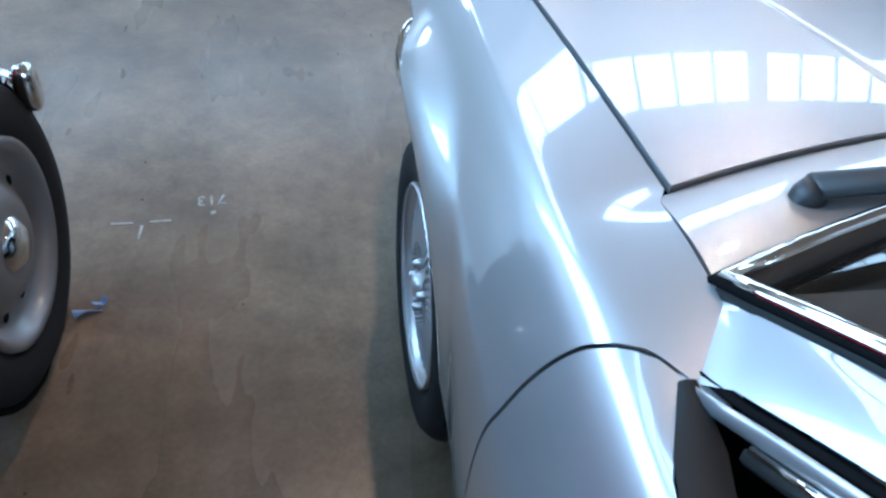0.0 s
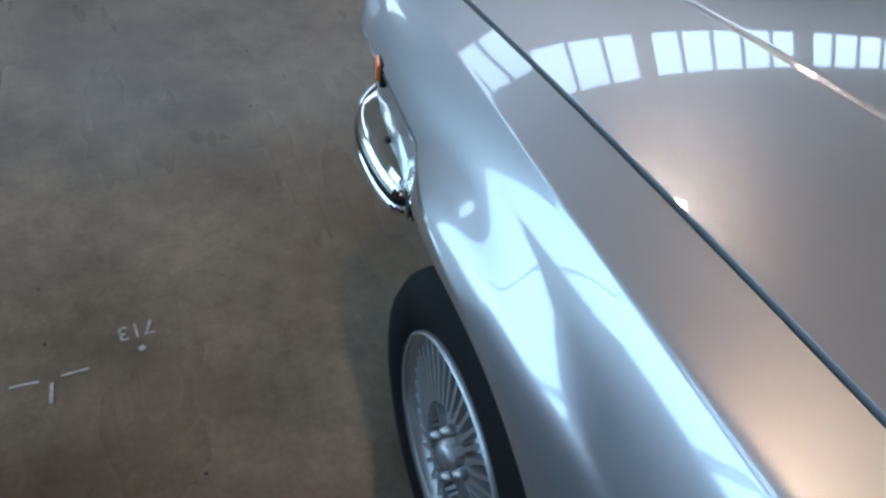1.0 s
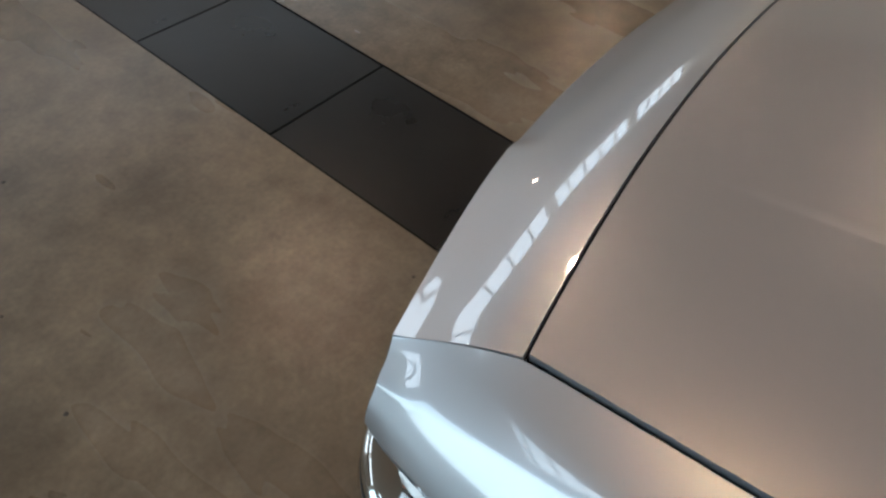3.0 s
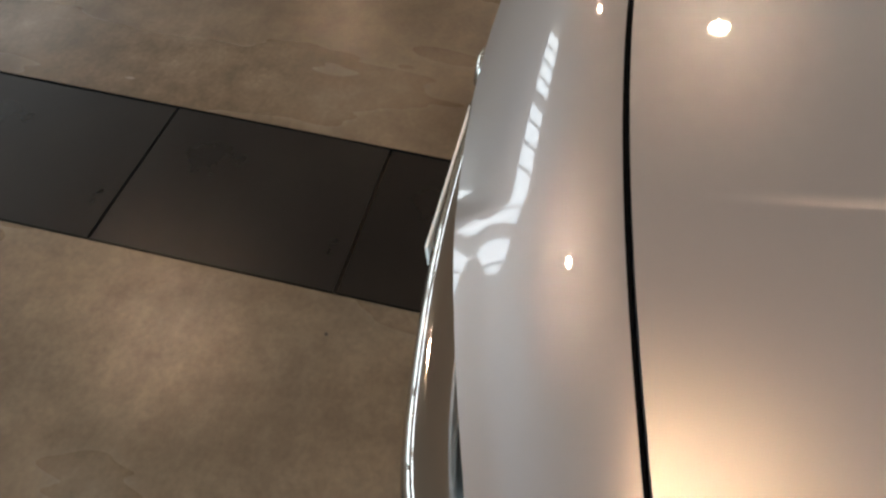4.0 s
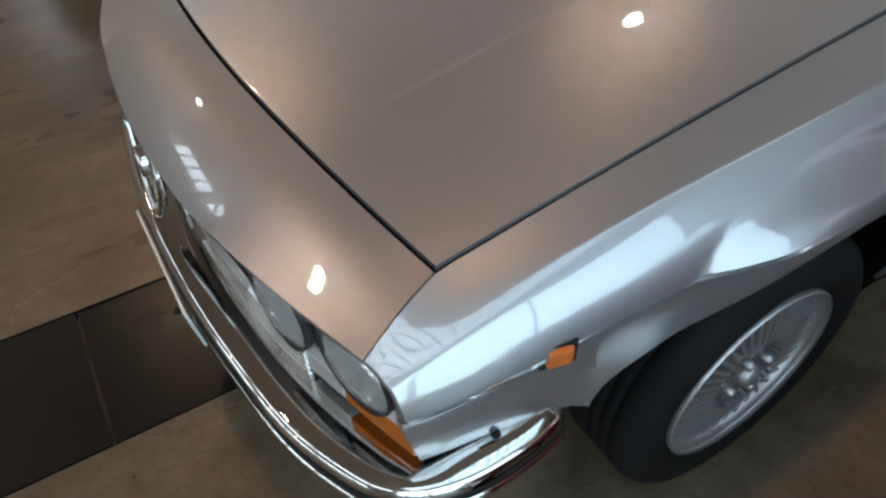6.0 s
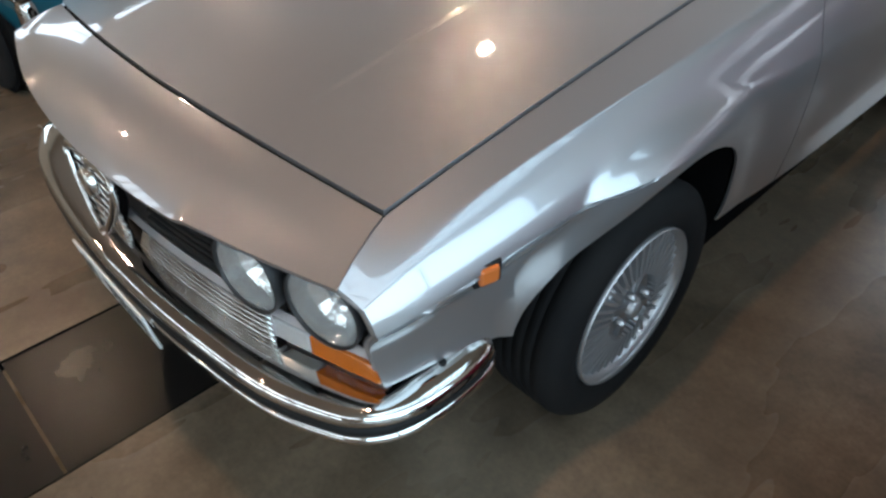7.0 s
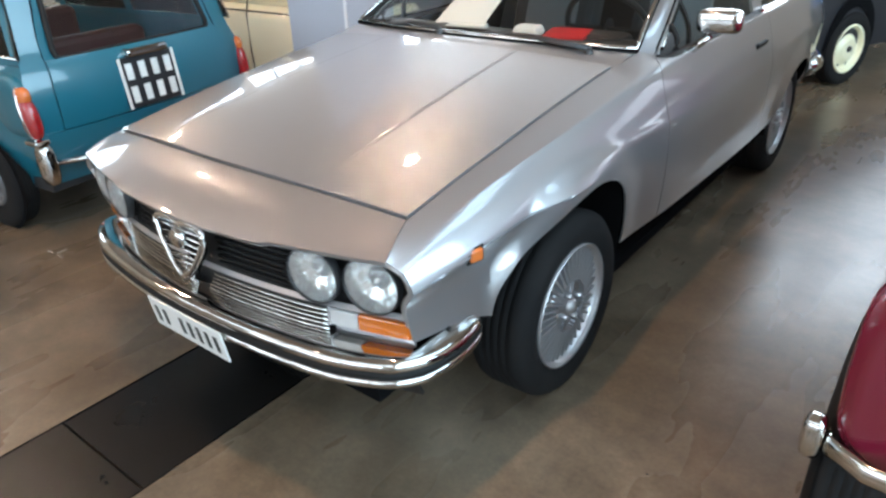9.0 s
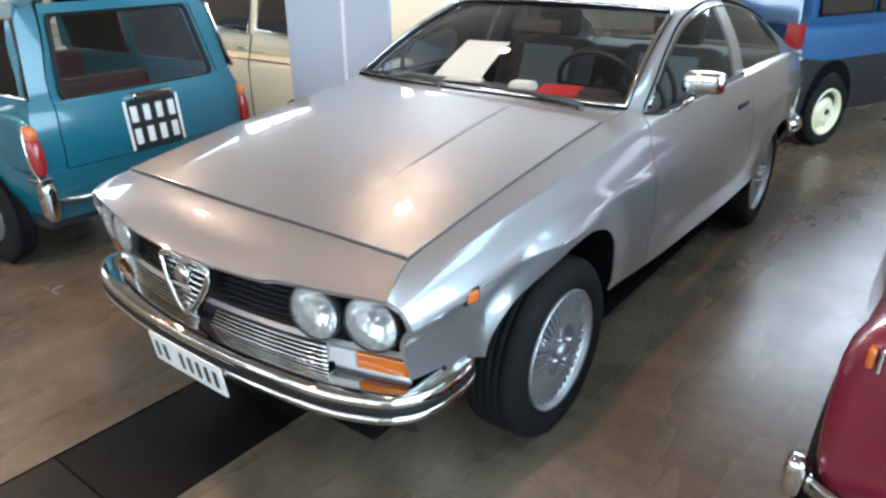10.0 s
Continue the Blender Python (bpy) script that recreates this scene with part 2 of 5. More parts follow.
def part(name, geom, material, parent=None, label="", smooth=True, bevel=0.0, solid=0.0, sharp=None):
    """Link a bmesh, a mesh or (verts, faces) as one mesh object under a thing or under a part."""
    if isinstance(geom, bmesh.types.BMesh):
        me = bpy.data.meshes.new(name)
        bmesh.ops.recalc_face_normals(geom, faces=geom.faces)
        geom.to_mesh(me)
        geom.free()
        if smooth:
            me.polygons.foreach_set("use_smooth", [True] * len(me.polygons))
            me.set_sharp_from_angle(angle=radians(sharp or 38))
    elif isinstance(geom, tuple):
        smooth = smooth and not bevel
        me = mesh_of(name, *geom, smooth=smooth)
        if sharp:
            me.set_sharp_from_angle(angle=radians(sharp))
    else:
        me = geom
    me.materials.append(M[material]) if not me.materials else None
    ob = new(name, me)
    if parent:
        ob.parent = parent
    if label:
        ob["label"] = label
    if solid:
        s = ob.modifiers.new("thick", "SOLIDIFY")
        s.thickness, s.offset = abs(solid), (-1 if solid > 0 else 1)
        ob.modifiers.new("split", "EDGE_SPLIT").split_angle = radians(50)
    if bevel:
        b = ob.modifiers.new("bevel", "BEVEL")
        b.width, b.segments, b.limit_method, b.angle_limit = bevel, 2, "ANGLE", radians(35)
    return ob


def thing(name, label, category, group="", kind="", at=None):
    ob = new(name)
    if at is not None:
        ob.matrix_world = at
    return tagged(ob, label, category, group, kind)


def grid(fn, us, vs, flip=False):
    us, vs = list(us), list(vs)
    verts = [fn(u, v) for u in us for v in vs]
    n = len(vs)
    faces = []
    for i in range(len(us) - 1):
        for j in range(n - 1):
            q = (i * n + j, i * n + j + 1, (i + 1) * n + j + 1, (i + 1) * n + j)
            faces.append(q[::-1] if flip else q)
    return verts, faces


def mirrored(geom):
    v, f = geom
    return [(-a, b, c) for a, b, c in v], [tuple(reversed(q)) for q in f]


def joined(*geoms):
    vs, fs = [], []
    for v, f in geoms:
        o = len(vs)
        vs += list(v)
        fs += [tuple(i + o for i in q) for q in f]
    return vs, fs


def moved(geom, m):
    v, f = geom
    return [tuple(m @ Vector(p)) for p in v], f


def box(x0, x1, y0, y1, z0, z1):
    v = [(x, y, z) for x in (x0, x1) for y in (y0, y1) for z in (z0, z1)]
    f = [(0, 1, 3, 2), (4, 6, 7, 5), (0, 4, 5, 1), (2, 3, 7, 6), (0, 2, 6, 4), (1, 5, 7, 3)]
    return v, f


def lathe(profile, n=48, close=True):
    """Turn (radius, height) pairs about the x axis: height runs along x."""
    vs, fs = [], []
    k = len(profile)
    for i in range(n):
        a = 2 * math.pi * i / n
        for r, h in profile:
            vs.append((h, r * math.cos(a), r * math.sin(a)))
    for i in range(n):
        for j in range(k - 1):
            p, q = i * k, ((i + 1) % n) * k
            fs.append((p + j, q + j, q + j + 1, p + j + 1))
    return vs, fs


def tube(path, r, n=10, closed=False, cap=True, squash=(1, 1)):
    """A rod along a list of points."""
    pts = [Vector(p) for p in path]
    vs, fs = [], []
    up0 = Vector((0.0, 0.0, 1.0))
    for i, p in enumerate(pts):
        a = pts[i - 1] if i or closed else p
        b = pts[(i + 1) % len(pts)] if i < len(pts) - 1 or closed else p
        d = (b - a).normalized()
        s = d.cross(up0)
        s = s.normalized() if s.length > 1e-4 else Vector((1, 0, 0))
        u = s.cross(d)
        for k in range(n):
            t = 2 * math.pi * k / n
            vs.append(tuple(p + s * (r * squash[0] * math.cos(t)) + u * (r * squash[1] * math.sin(t))))
    m = len(pts)
    for i in range(m if closed else m - 1):
        for k in range(n):
            a, b = i * n, ((i + 1) % m) * n
            fs.append((a + k, a + (k + 1) % n, b + (k + 1) % n, b + k))
    if cap and not closed:
        fs.append(tuple(reversed(range(n))))
        fs.append(tuple(range((m - 1) * n, m * n)))
    return vs, fs


def spl(xs, ys, x):
    """Smooth curve through (xs, ys), xs rising."""
    xs, ys = np.asarray(xs, float), np.asarray(ys, float)
    x = min(max(x, xs[0]), xs[-1])
    i = int(min(max(np.searchsorted(xs, x) - 1, 0), len(xs) - 2))
    d = np.diff(ys) / np.diff(xs)

    def tangent(k):
        if k == 0:
            return d[0]
        if k == len(xs) - 1:
            return d[-1]
        h0, h1 = xs[k] - xs[k - 1], xs[k + 1] - xs[k]
        return (d[k - 1] * h1 + d[k] * h0) / (h0 + h1)
    h = xs[i + 1] - xs[i]
    t = (x - xs[i]) / h
    return float(ys[i] * (2 * t**3 - 3 * t**2 + 1) + ys[i + 1] * (3 * t**2 - 2 * t**3) + h * (tangent(i) * (t**3 - 2 * t**2 + t) + tangent(i + 1) * (t**3 - t**2)))


SECOND = {}


def cspl(xs, ys, x):
    """Natural cubic spline: even curvature along the car's length."""
    key = (tuple(xs), tuple(ys))
    if key not in SECOND:
        a, b = np.asarray(xs, float), np.asarray(ys, float)
        h = np.diff(a)
        n = len(a)
        A, r = np.eye(n), np.zeros(n)
        for i in range(1, n - 1):
            A[i, i - 1:i + 2] = h[i - 1], 2 * (h[i - 1] + h[i]), h[i]
            r[i] = 6 * ((b[i + 1] - b[i]) / h[i] - (b[i] - b[i - 1]) / h[i - 1])
        SECOND[key] = (a, b, h, np.linalg.solve(A, r))
    a, b, h, m = SECOND[key]
    x = min(max(x, a[0]), a[-1])
    i = int(min(max(np.searchsorted(a, x) - 1, 0), len(a) - 2))
    u, v, k = a[i + 1] - x, x - a[i], h[i]
    return float((m[i] * u**3 + m[i + 1] * v**3) / (6 * k) + (b[i] / k - m[i] * k / 6) * u + (b[i + 1] / k - m[i + 1] * k / 6) * v)


def curve3(points, n):
    """n + 1 points on a smooth curve through the given points."""
    ks = range(len(points))
    return [tuple(spl(ks, [p[c] for p in points], (len(points) - 1) * i / n) for c in range(3)) for i in range(n + 1)]


def smooth01(t):
    t = min(max(t, 0.0), 1.0)
    return t * t * (3 - 2 * t)


def lin(a, b, n):
    return [a + (b - a) * i / n for i in range(n + 1)]


def bmesh_boxes(boxes):
    return joined(*[box(*b) for b in boxes])


# ---- hall ----
def slab(name, b, material, label, category, bevel=0.0):
    ob = part(name, box(*b), material, smooth=False, bevel=bevel)
    return tagged(ob, label, category, kind="structure")


# Floor sheet, left open along the row of steel trench covers.
COVER_X0, COVER_X1, COVER_L, COVER_Y = -0.008, 0.478, 0.613, 1.124
fl = joined(box(HALL_X0, COVER_X0, HALL_Y0, BAY_Y1, -0.2, 0), box(COVER_X1, HALL_X1, HALL_Y0, BAY_Y1, -0.2, 0), box(COVER_X0, COVER_X1, HALL_Y0, BAY_Y1, -0.2, -0.03))
floor = tagged(part("floor", fl, "concrete", smooth=False), "worn polished grey-brown concrete floor of the hall", "floor", kind="structure")

roof_boxes = [box(HALL_X0 - 0.4, ROOF_X0, HALL_Y0 - 0.4, HALL_Y1 + 0.4, HALL_H, HALL_H + 0.3), box(ROOF_X1, HALL_X1 + 0.4, HALL_Y0 - 0.4, HALL_Y1 + 0.4, HALL_H, HALL_H + 0.3),
              box(ROOF_X0, ROOF_X1, HALL_Y0 - 0.4, ROOF_Y0, HALL_H, HALL_H + 0.3), box(ROOF_X0, ROOF_X1, ROOF_Y1, HALL_Y1 + 0.4, HALL_H, HALL_H + 0.3)]
tagged(part("ceiling", joined(*roof_boxes), "ceiling", smooth=False), "brown boarded ceiling of the hall with a glazed strip", "ceiling", kind="structure")
rl = thing("roof_light", "long glazed strip with steel bars in the ceiling", "window", kind="structure")
part("window_frame", joined(*[box(ROOF_X0, ROOF_X1, y - 0.03, y + 0.03, HALL_H + 0.1, HALL_H + 0.18) for y in lin(ROOF_Y0 + 0.4, ROOF_Y1 - 0.4, 19)], *[box(x - 0.04, x + 0.04, ROOF_Y0, ROOF_Y1, HALL_H + 0.02, HALL_H + 0.1) for x in (-6.4, -5.3)]), "steel", rl, smooth=False)



def window_wall(name, axis, at, a0, a1, z0, z1, bay, out, foot=0.0, post=0.2, cols=4, rows=3, head=HALL_H):
    """A wall with a band of tall factory windows through it. axis: the wall's own direction."""
    th = 0.35
    lo, hi = (at, at + th) if out > 0 else (at - th, at)

    def bx(u0, u1, w0, w1, za, zb):
        return box(u0, u1, w0, w1, za, zb) if axis == "x" else box(w0, w1, u0, u1, za, zb)
    n = int((a1 - a0) / bay)
    pieces = [bx(a0, a1, lo, hi, foot, z0), bx(a0, a1, lo, hi, z1, head)]
    step = (a1 - a0) / n
    for i in range(n + 1):
        c = a0 + i * step
        pieces.append(bx(max(a0, c - post), min(a1, c + post), lo, hi, z0, z1))
    wall = tagged(part(name, joined(*pieces), "plaster", smooth=False), "plastered hall wall with a band of factory windows", "wall", kind="structure")
    mid = (lo + hi) / 2
    for i in range(n):
        u0, u1 = a0 + i * step + post, a0 + (i + 1) * step - post
        win = thing("window", "steel-framed factory window with many panes", "window", "hall windows", "structure")
        bars = [bx(u0, u1, mid - 0.03, mid + 0.03, z0, z0 + 0.06), bx(u0, u1, mid - 0.03, mid + 0.03, z1 - 0.06, z1)]
        for k in range(cols + 1):
            c = u0 + (u1 - u0) * k / cols
            bars.append(bx(max(u0, c - 0.035), min(u1, c + 0.035), mid - 0.03, mid + 0.03, z0 + 0.06, z1 - 0.06))
        for k in range(1, rows):
            zc = z0 + (z1 - z0) * k / rows
            bars.append(bx(u0, u1, mid - 0.02, mid + 0.02, zc - 0.025, zc + 0.025))
        part("window_frame", joined(*bars), "steel", win, smooth=False)
    return wall


window_wall("wall_north", "x", HALL_Y1, HALL_X0, HALL_X1, *NORTH_Z, 4.6, 1, foot=4.4, post=0.14, cols=5, rows=1)
slab("wall_south_end", (HALL_X0, SOUTH_X0, HALL_Y0 - 0.35, HALL_Y0, 0, HALL_H), "plaster", "plain plastered end of the hall wall", "wall")
window_wall("wall_south", "x", HALL_Y0, SOUTH_X0, HALL_X1, *SOUTH_Z, 3.8, -1, post=0.15, cols=4, rows=2)
slab("wall_west_end", (HALL_X0 - 0.35, HALL_X0, HALL_Y0, WEST_Y0, 0, HALL_H), "plaster", "plain plastered end of the hall wall", "wall")
window_wall("wall_west", "y", HALL_X0, WEST_Y0, HALL_Y1, *WEST_Z, 5.4, -1, post=0.10, cols=2, rows=1)
window_wall("wall_east_end", "y", HALL_X1, HALL_Y0, EAST_Y1, *EAST_Z, 3.2, 1, post=0.12, cols=3, rows=1)
slab("wall_east", (HALL_X1, HALL_X1 + 0.35, EAST_Y1, BAY_Y1, 0, HALL_H), "plaster", "plain plastered hall wall", "wall")
slab("ceiling_bay", (HALL_X0 - 0.4, HALL_X1, HALL_Y1 + 0.35, BAY_Y1, BAY_H, BAY_H + 0.04), "ceiling", "low brown ceiling of the bay beyond", "ceiling")
# unseen window band, added as a light source beyond the clerestory
window_wall("wall_bay_end", "x", BAY_Y1, HALL_X0, HALL_X1, *BAY_Z, 4.6, 1, post=0.2, cols=4, rows=3, head=BAY_H)
slab("wall_bay_side", (HALL_X0 - 0.3, HALL_X0, HALL_Y1 + 0.35, BAY_Y1, 0, BAY_H), "plaster", "plain plastered side wall of the low bay", "wall")

# ---- the silver coupe: shape ----
# Forward is +y, front axle at y = 0. Half sections run from the bonnet's edge over the wing's ridge to the sill.
WHEEL_Z, WHEEL_R, BASE = 0.311, 0.311, 2.40
SY = [-3.38, -3.1, -2.75, -2.4, -2.0, -1.5, -1.0, -0.62, -0.40, -0.20, 0.0, 0.20, 0.38, 0.52, 0.62, 0.68, 0.74]
RX = [0.66, 0.70, 0.735, 0.75, 0.755, 0.755, 0.748, 0.735, 0.727, 0.719, 0.709, 0.698, 0.690, 0.6855, 0.6825, 0.683, 0.684]
RZ = [0.81, 0.895, 0.945, 0.955, 0.957, 0.956, 0.951, 0.943, 0.924, 0.902, 0.878, 0.854, 0.831, 0.808, 0.7875, 0.769, 0.742]
MX = [0.71, 0.76, 0.80, 0.812, 0.815, 0.815, 0.812, 0.805, 0.797, 0.785, 0.773, 0.764, 0.757, 0.748, 0.738, 0.727, 0.708]
MZ = [0.72, 0.72, 0.735, 0.745, 0.72, 0.70, 0.705, 0.72, 0.735, 0.746, 0.748, 0.743, 0.735, 0.723, 0.711, 0.703, 0.692]
LX = [0.70, 0.74, 0.78, 0.79, 0.805, 0.81, 0.806, 0.798, 0.782, 0.762, 0.740, 0.720, 0.709, 0.703, 0.697, 0.690, 0.675]
LZ = [0.55, 0.54, 0.55, 0.56, 0.53, 0.52, 0.52, 0.53, 0.55, 0.58, 0.62, 0.64, 0.645, 0.645, 0.645, 0.645, 0.645]
BX = [0.66, 0.69, 0.72, 0.76, 0.783, 0.788, 0.786, 0.780, 0.765, 0.748, 0.722, 0.706, 0.699, 0.695, 0.690, 0.684, 0.669]
BZ = [0.42, 0.40, 0.38, 0.37, 0.370, 0.375, 0.390, 0.402, 0.405, 0.41, 0.42, 0.44, 0.466, 0.508, 0.526, 0.535, 0.542]
# Wheel openings: (y, z) of the lip about the axle, rear to front.
ARCH_F = [(-0.318, 0.30), (-0.316, 0.42), (-0.300, 0.52), (-0.262, 0.615), (-0.20, 0.675), (-0.12, 0.712), (-0.03, 0.728), (0.08, 0.719), (0.19, 0.687), (0.280, 0.645), (0.335, 0.602), (0.368, 0.552), (0.383, 0.50), (0.388, 0.457)]
ARCH_B = [(-0.34, 0.30), (-0.33, 0.42), (-0.30, 0.50), (-0.22, 0.575), (-0.12, 0.620), (0.0, 0.635), (0.12, 0.620), (0.22, 0.575), (0.30, 0.50), (0.33, 0.42), (0.34, 0.30)]


def arch_line(pts, wy, n=72):
    c = curve3([(0, a, b) for a, b in pts], n)
    return [(wy + y, z) for _, y, z in c]


ARCHES = [arch_line(ARCH_F, 0.0), arch_line(ARCH_B, -BASE)]


def arch_low(y):
    """Height of the wheel opening's lip above y, or None."""
    for line in ARCHES:
        if line[0][0] < y < line[-1][0]:
            for (a, za), (b, zb) in zip(line, line[1:]):
                if a <= y <= b:
                    return za + (zb - za) * (y - a) / max(b - a, 1e-9)
    return None


HOOD_X = 0.628


def nose_drop(s):
    return 0.49 * s + 0.51 * s * s


def hood_edge_z(y):
    d = min(y, 0.609) - 0.08
    s = min(max(0.0, (y - 0.609) / 0.119), 1.0)
    return 0.8957 - 0.1334 * d - 0.033 * d * d - 0.048 * nose_drop(s)


def section(y):
    """Control points (x, z) of the half section at y."""
    g = lambda a: cspl(SY, a, y)
    rx, rz, mx, mz, lx, lz, bx, bz = map(g, (RX, RZ, MX, MZ, LX, LZ, BX, BZ))
    hx, hz = HOOD_X + 0.034 * min(max(0.0, (y - 0.609) / 0.119), 1.0), hood_edge_z(y)
    if y < -0.42:       # beside the cowl the inner edge climbs to the windscreen's corner
        s = min(1.0, max(0.0, (-0.448 - y) / 0.150))
        hx += 0.0142 * smooth01((-0.449 - y) / 0.010) + 0.0095 * s
        hz = hood_edge_z(max(y, -0.448)) + 0.026 * s + 0.005 * math.sin(math.pi * s)
    if y < -0.6:
        hx += (0.718 - hx) * smooth01((-0.6 - y) / 0.25)
        hz += (rz + 0.02 - hz) * smooth01((-0.6 - y) / 0.12)
    k = 0.13 + 0.05 * smooth01((0.1 - y) / 0.6) + 0.25 * smooth01((y - 0.42) / 0.28)     # roundness of ridge and crease
    kc = 0.36 - 0.20 * smooth01((y - 0.42) / 0.28) + 1.14 * smooth01((0.25 - y) / 0.5)    # the crease is crisper towards the lamps
    v = lambda a, b, w: (a[0] + (b[0] - a[0]) * w, a[1] + (b[1] - a[1]) * w)
    H, R, C, L, B = (hx, hz), (rx, rz), (mx, mz), (lx, lz), (bx, bz)

    def arc(w):
        d = 0.026 * w * (1 - w)
        return (R[0] + (C[0] - R[0]) * w + d, R[1] + (C[1] - R[1]) * w + d * 0.8)
    pts = [H, v(R, H, k), arc(k * 0.5), arc(0.36), arc(0.68), arc(1 - k * kc * 0.45), v(C, L, k * kc * 1.3), L, v(L, B, 0.55), B]
    return pts


def seg_dist(y, z, a, b, c, d):
    u, w = c - a, d - b
    t = min(max(((y - a) * u + (z - b) * w) / (u * u + w * w), 0), 1)
    return math.hypot(y - a - t * u, z - b - t * w)


FLARE_Y = (-0.318, -0.20, -0.05, 0.10, 0.20, 0.28, 0.345, 0.388)
FLARE_D = (0.010, 0.022, 0.034, 0.046, 0.052, 0.050, 0.040, 0.014)
FLARE_W = (0.11, 0.13, 0.14, 0.130, 0.105, 0.074, 0.048, 0.030)


def flare_raw(y, z):
    """Swell of the side round the wheel openings; it goes on rising past the lip."""
    f = 0.0
    for n, line in enumerate(ARCHES):
        if line[0][0] - 0.2 < y < line[-1][0] + 0.2:
            near = sorted((math.hypot(y - a, z - b), a) for a, b in line)[:2]
            d = min(seg_dist(y, z, *line[i], *line[i + 3]) for i in range(0, len(line) - 3, 3))
            lip = arch_low(y)
            if lip is not None and z < lip:
                d = max(-0.03, -d)
            foot = (near[0][1] * near[1][0] + near[1][1] * near[0][0]) / max(1e-6, near[0][0] + near[1][0])
            k = 1 - d / (spl(FLARE_Y, FLARE_W, foot) if n == 0 else 0.12)
            if k > 0:
                amp = spl(FLARE_Y, FLARE_D, foot) if n == 0 else 0.022
                fold = smooth01((foot - 0.10) / 0.2) if n == 0 else 0.0
                f = max(f, amp * (fold * (0.62 * k + 0.38 * smooth01(k)) + (1 - fold) * (0.2 * k + 0.8 * smooth01(k))) * smooth01((z - 0.36) / 0.10))
    return f


FLARE_STEP = 0.011
SWELL = {}


def flare(y, z):
    """The swell, rounded over two centimetres as pressed sheet is."""
    a, b = y / FLARE_STEP, z / FLARE_STEP
    i, j = math.floor(a), math.floor(b)
    weights = lambda u: ((1 - u)**3 / 6, (3 * u**3 - 6 * u**2 + 4) / 6, (-3 * u**3 + 3 * u**2 + 3 * u + 1) / 6, u**3 / 6)
    f = 0.0
    for p, wy in zip(range(i - 1, i + 3), weights(a - i)):
        for q, wz in zip(range(j - 1, j + 3), weights(b - j)):
            if (p, q) not in SWELL:
                SWELL[p, q] = flare_raw(p * FLARE_STEP, q * FLARE_STEP)
            f += SWELL[p, q] * wy * wz
    return f


def flank_point(y, t, pts=None):
    """t: 0 at the bonnet's edge, 2 at the ridge, 5 at the side crease, 9 at the sill."""
    pts = pts or section(y)
    ks = range(len(pts))
    if t < 1:       # straight from the bonnet's edge to the ridge
        x, z = (pts[0][c] + (pts[1][c] - pts[0][c]) * t for c in (0, 1))
    else:
        x, z = spl(ks, [p[0] for p in pts], t), spl(ks, [p[1] for p in pts], t)
    if t > 3:
        x += flare(y, z) * smooth01((t - 3) / 1.5)
    return x, y, z


def low_t(y, pts):
    """Where the wheel opening cuts the half section."""
    zl = arch_low(y)
    if zl is None or zl < pts[-1][1]:
        return 9.0
    a, b = 2.5, 9.0
    ks = range(len(pts))
    zs = [p[1] for p in pts]
    for _ in range(26):
        c = (a + b) / 2
        if spl(ks, zs, c) > zl:
            a = c
        else:
            b = c
    return (a + b) / 2


def flank_columns(y0, y1):
    ys = list(lin(y0, y1, max(6, int(abs(y1 - y0) / 0.025))))
    for line in ARCHES:
        ys += [a for a, b in line]
    ys = sorted({round(y, 4) for y in ys if min(y0, y1) - 1e-9 <= y <= max(y0, y1) + 1e-9})
    return ys


def flank(y0, y1, t0=0.0, rows=44, shift=lambda t: 0.0, shift0=lambda t: 0.0, t1=9.0, edge=None):
    """A side panel between two shut lines, whose own curve is given by shift(t)."""
    cols = flank_columns(y0, y1)
    vs = []
    for y in cols:
        pts = section(y)
        tl = min(low_t(y, pts), t1)
        for k in range(rows + 1):
            ts = edge(y) if edge else t0
            t = ts + (tl - ts) * k / rows
            w1 = smooth01((y - (y1 - 0.12)) / 0.12)
            w0 = smooth01(((y0 + 0.12) - y) / 0.12)
            yy = y + shift(t) * w1 + shift0(t) * w0
            if abs(yy - y) > 1e-6:
                x, _, z = flank_point(yy, t)
                vs.append((-x, yy, z))
            else:
                x, _, z = flank_point(y, t, pts)
                vs.append((-x, y, z))
    n = rows + 1
    fs = [(i * n + j, i * n + j + 1, (i + 1) * n + j + 1, (i + 1) * n + j) for i in range(len(cols) - 1) for j in range(rows)]
    return vs, fs


def hood_front_y(x):
    return 0.668 - 0.059 * (x / 0.628)**2


def hood_rear_y(x):
    return -0.375 - 0.073 * (abs(x) / 0.628)**2.2


def lead_y(x):
    return 0.832 - 0.024 * (abs(x) / 0.33)**2 if abs(x) < 0.33 else 0.808 - 0.077 * ((abs(x) - 0.33) / 0.32)**1.25


def top_z(x, y):
    """Bonnet and cowl surface."""
    u = min(abs(x) / 0.628, 1.05)
    crown = 0.035
    z = hood_edge_z(y - 0.055 * (1 - u * u)) + crown * (1 - u**2.4)
    cx = 0.302 + 0.05 * (y + 0.26)
    z += 0.0027 * smooth01((cx - abs(x)) / 0.012 + 0.5) * smooth01((0.63 - y) / 0.22)
    return z


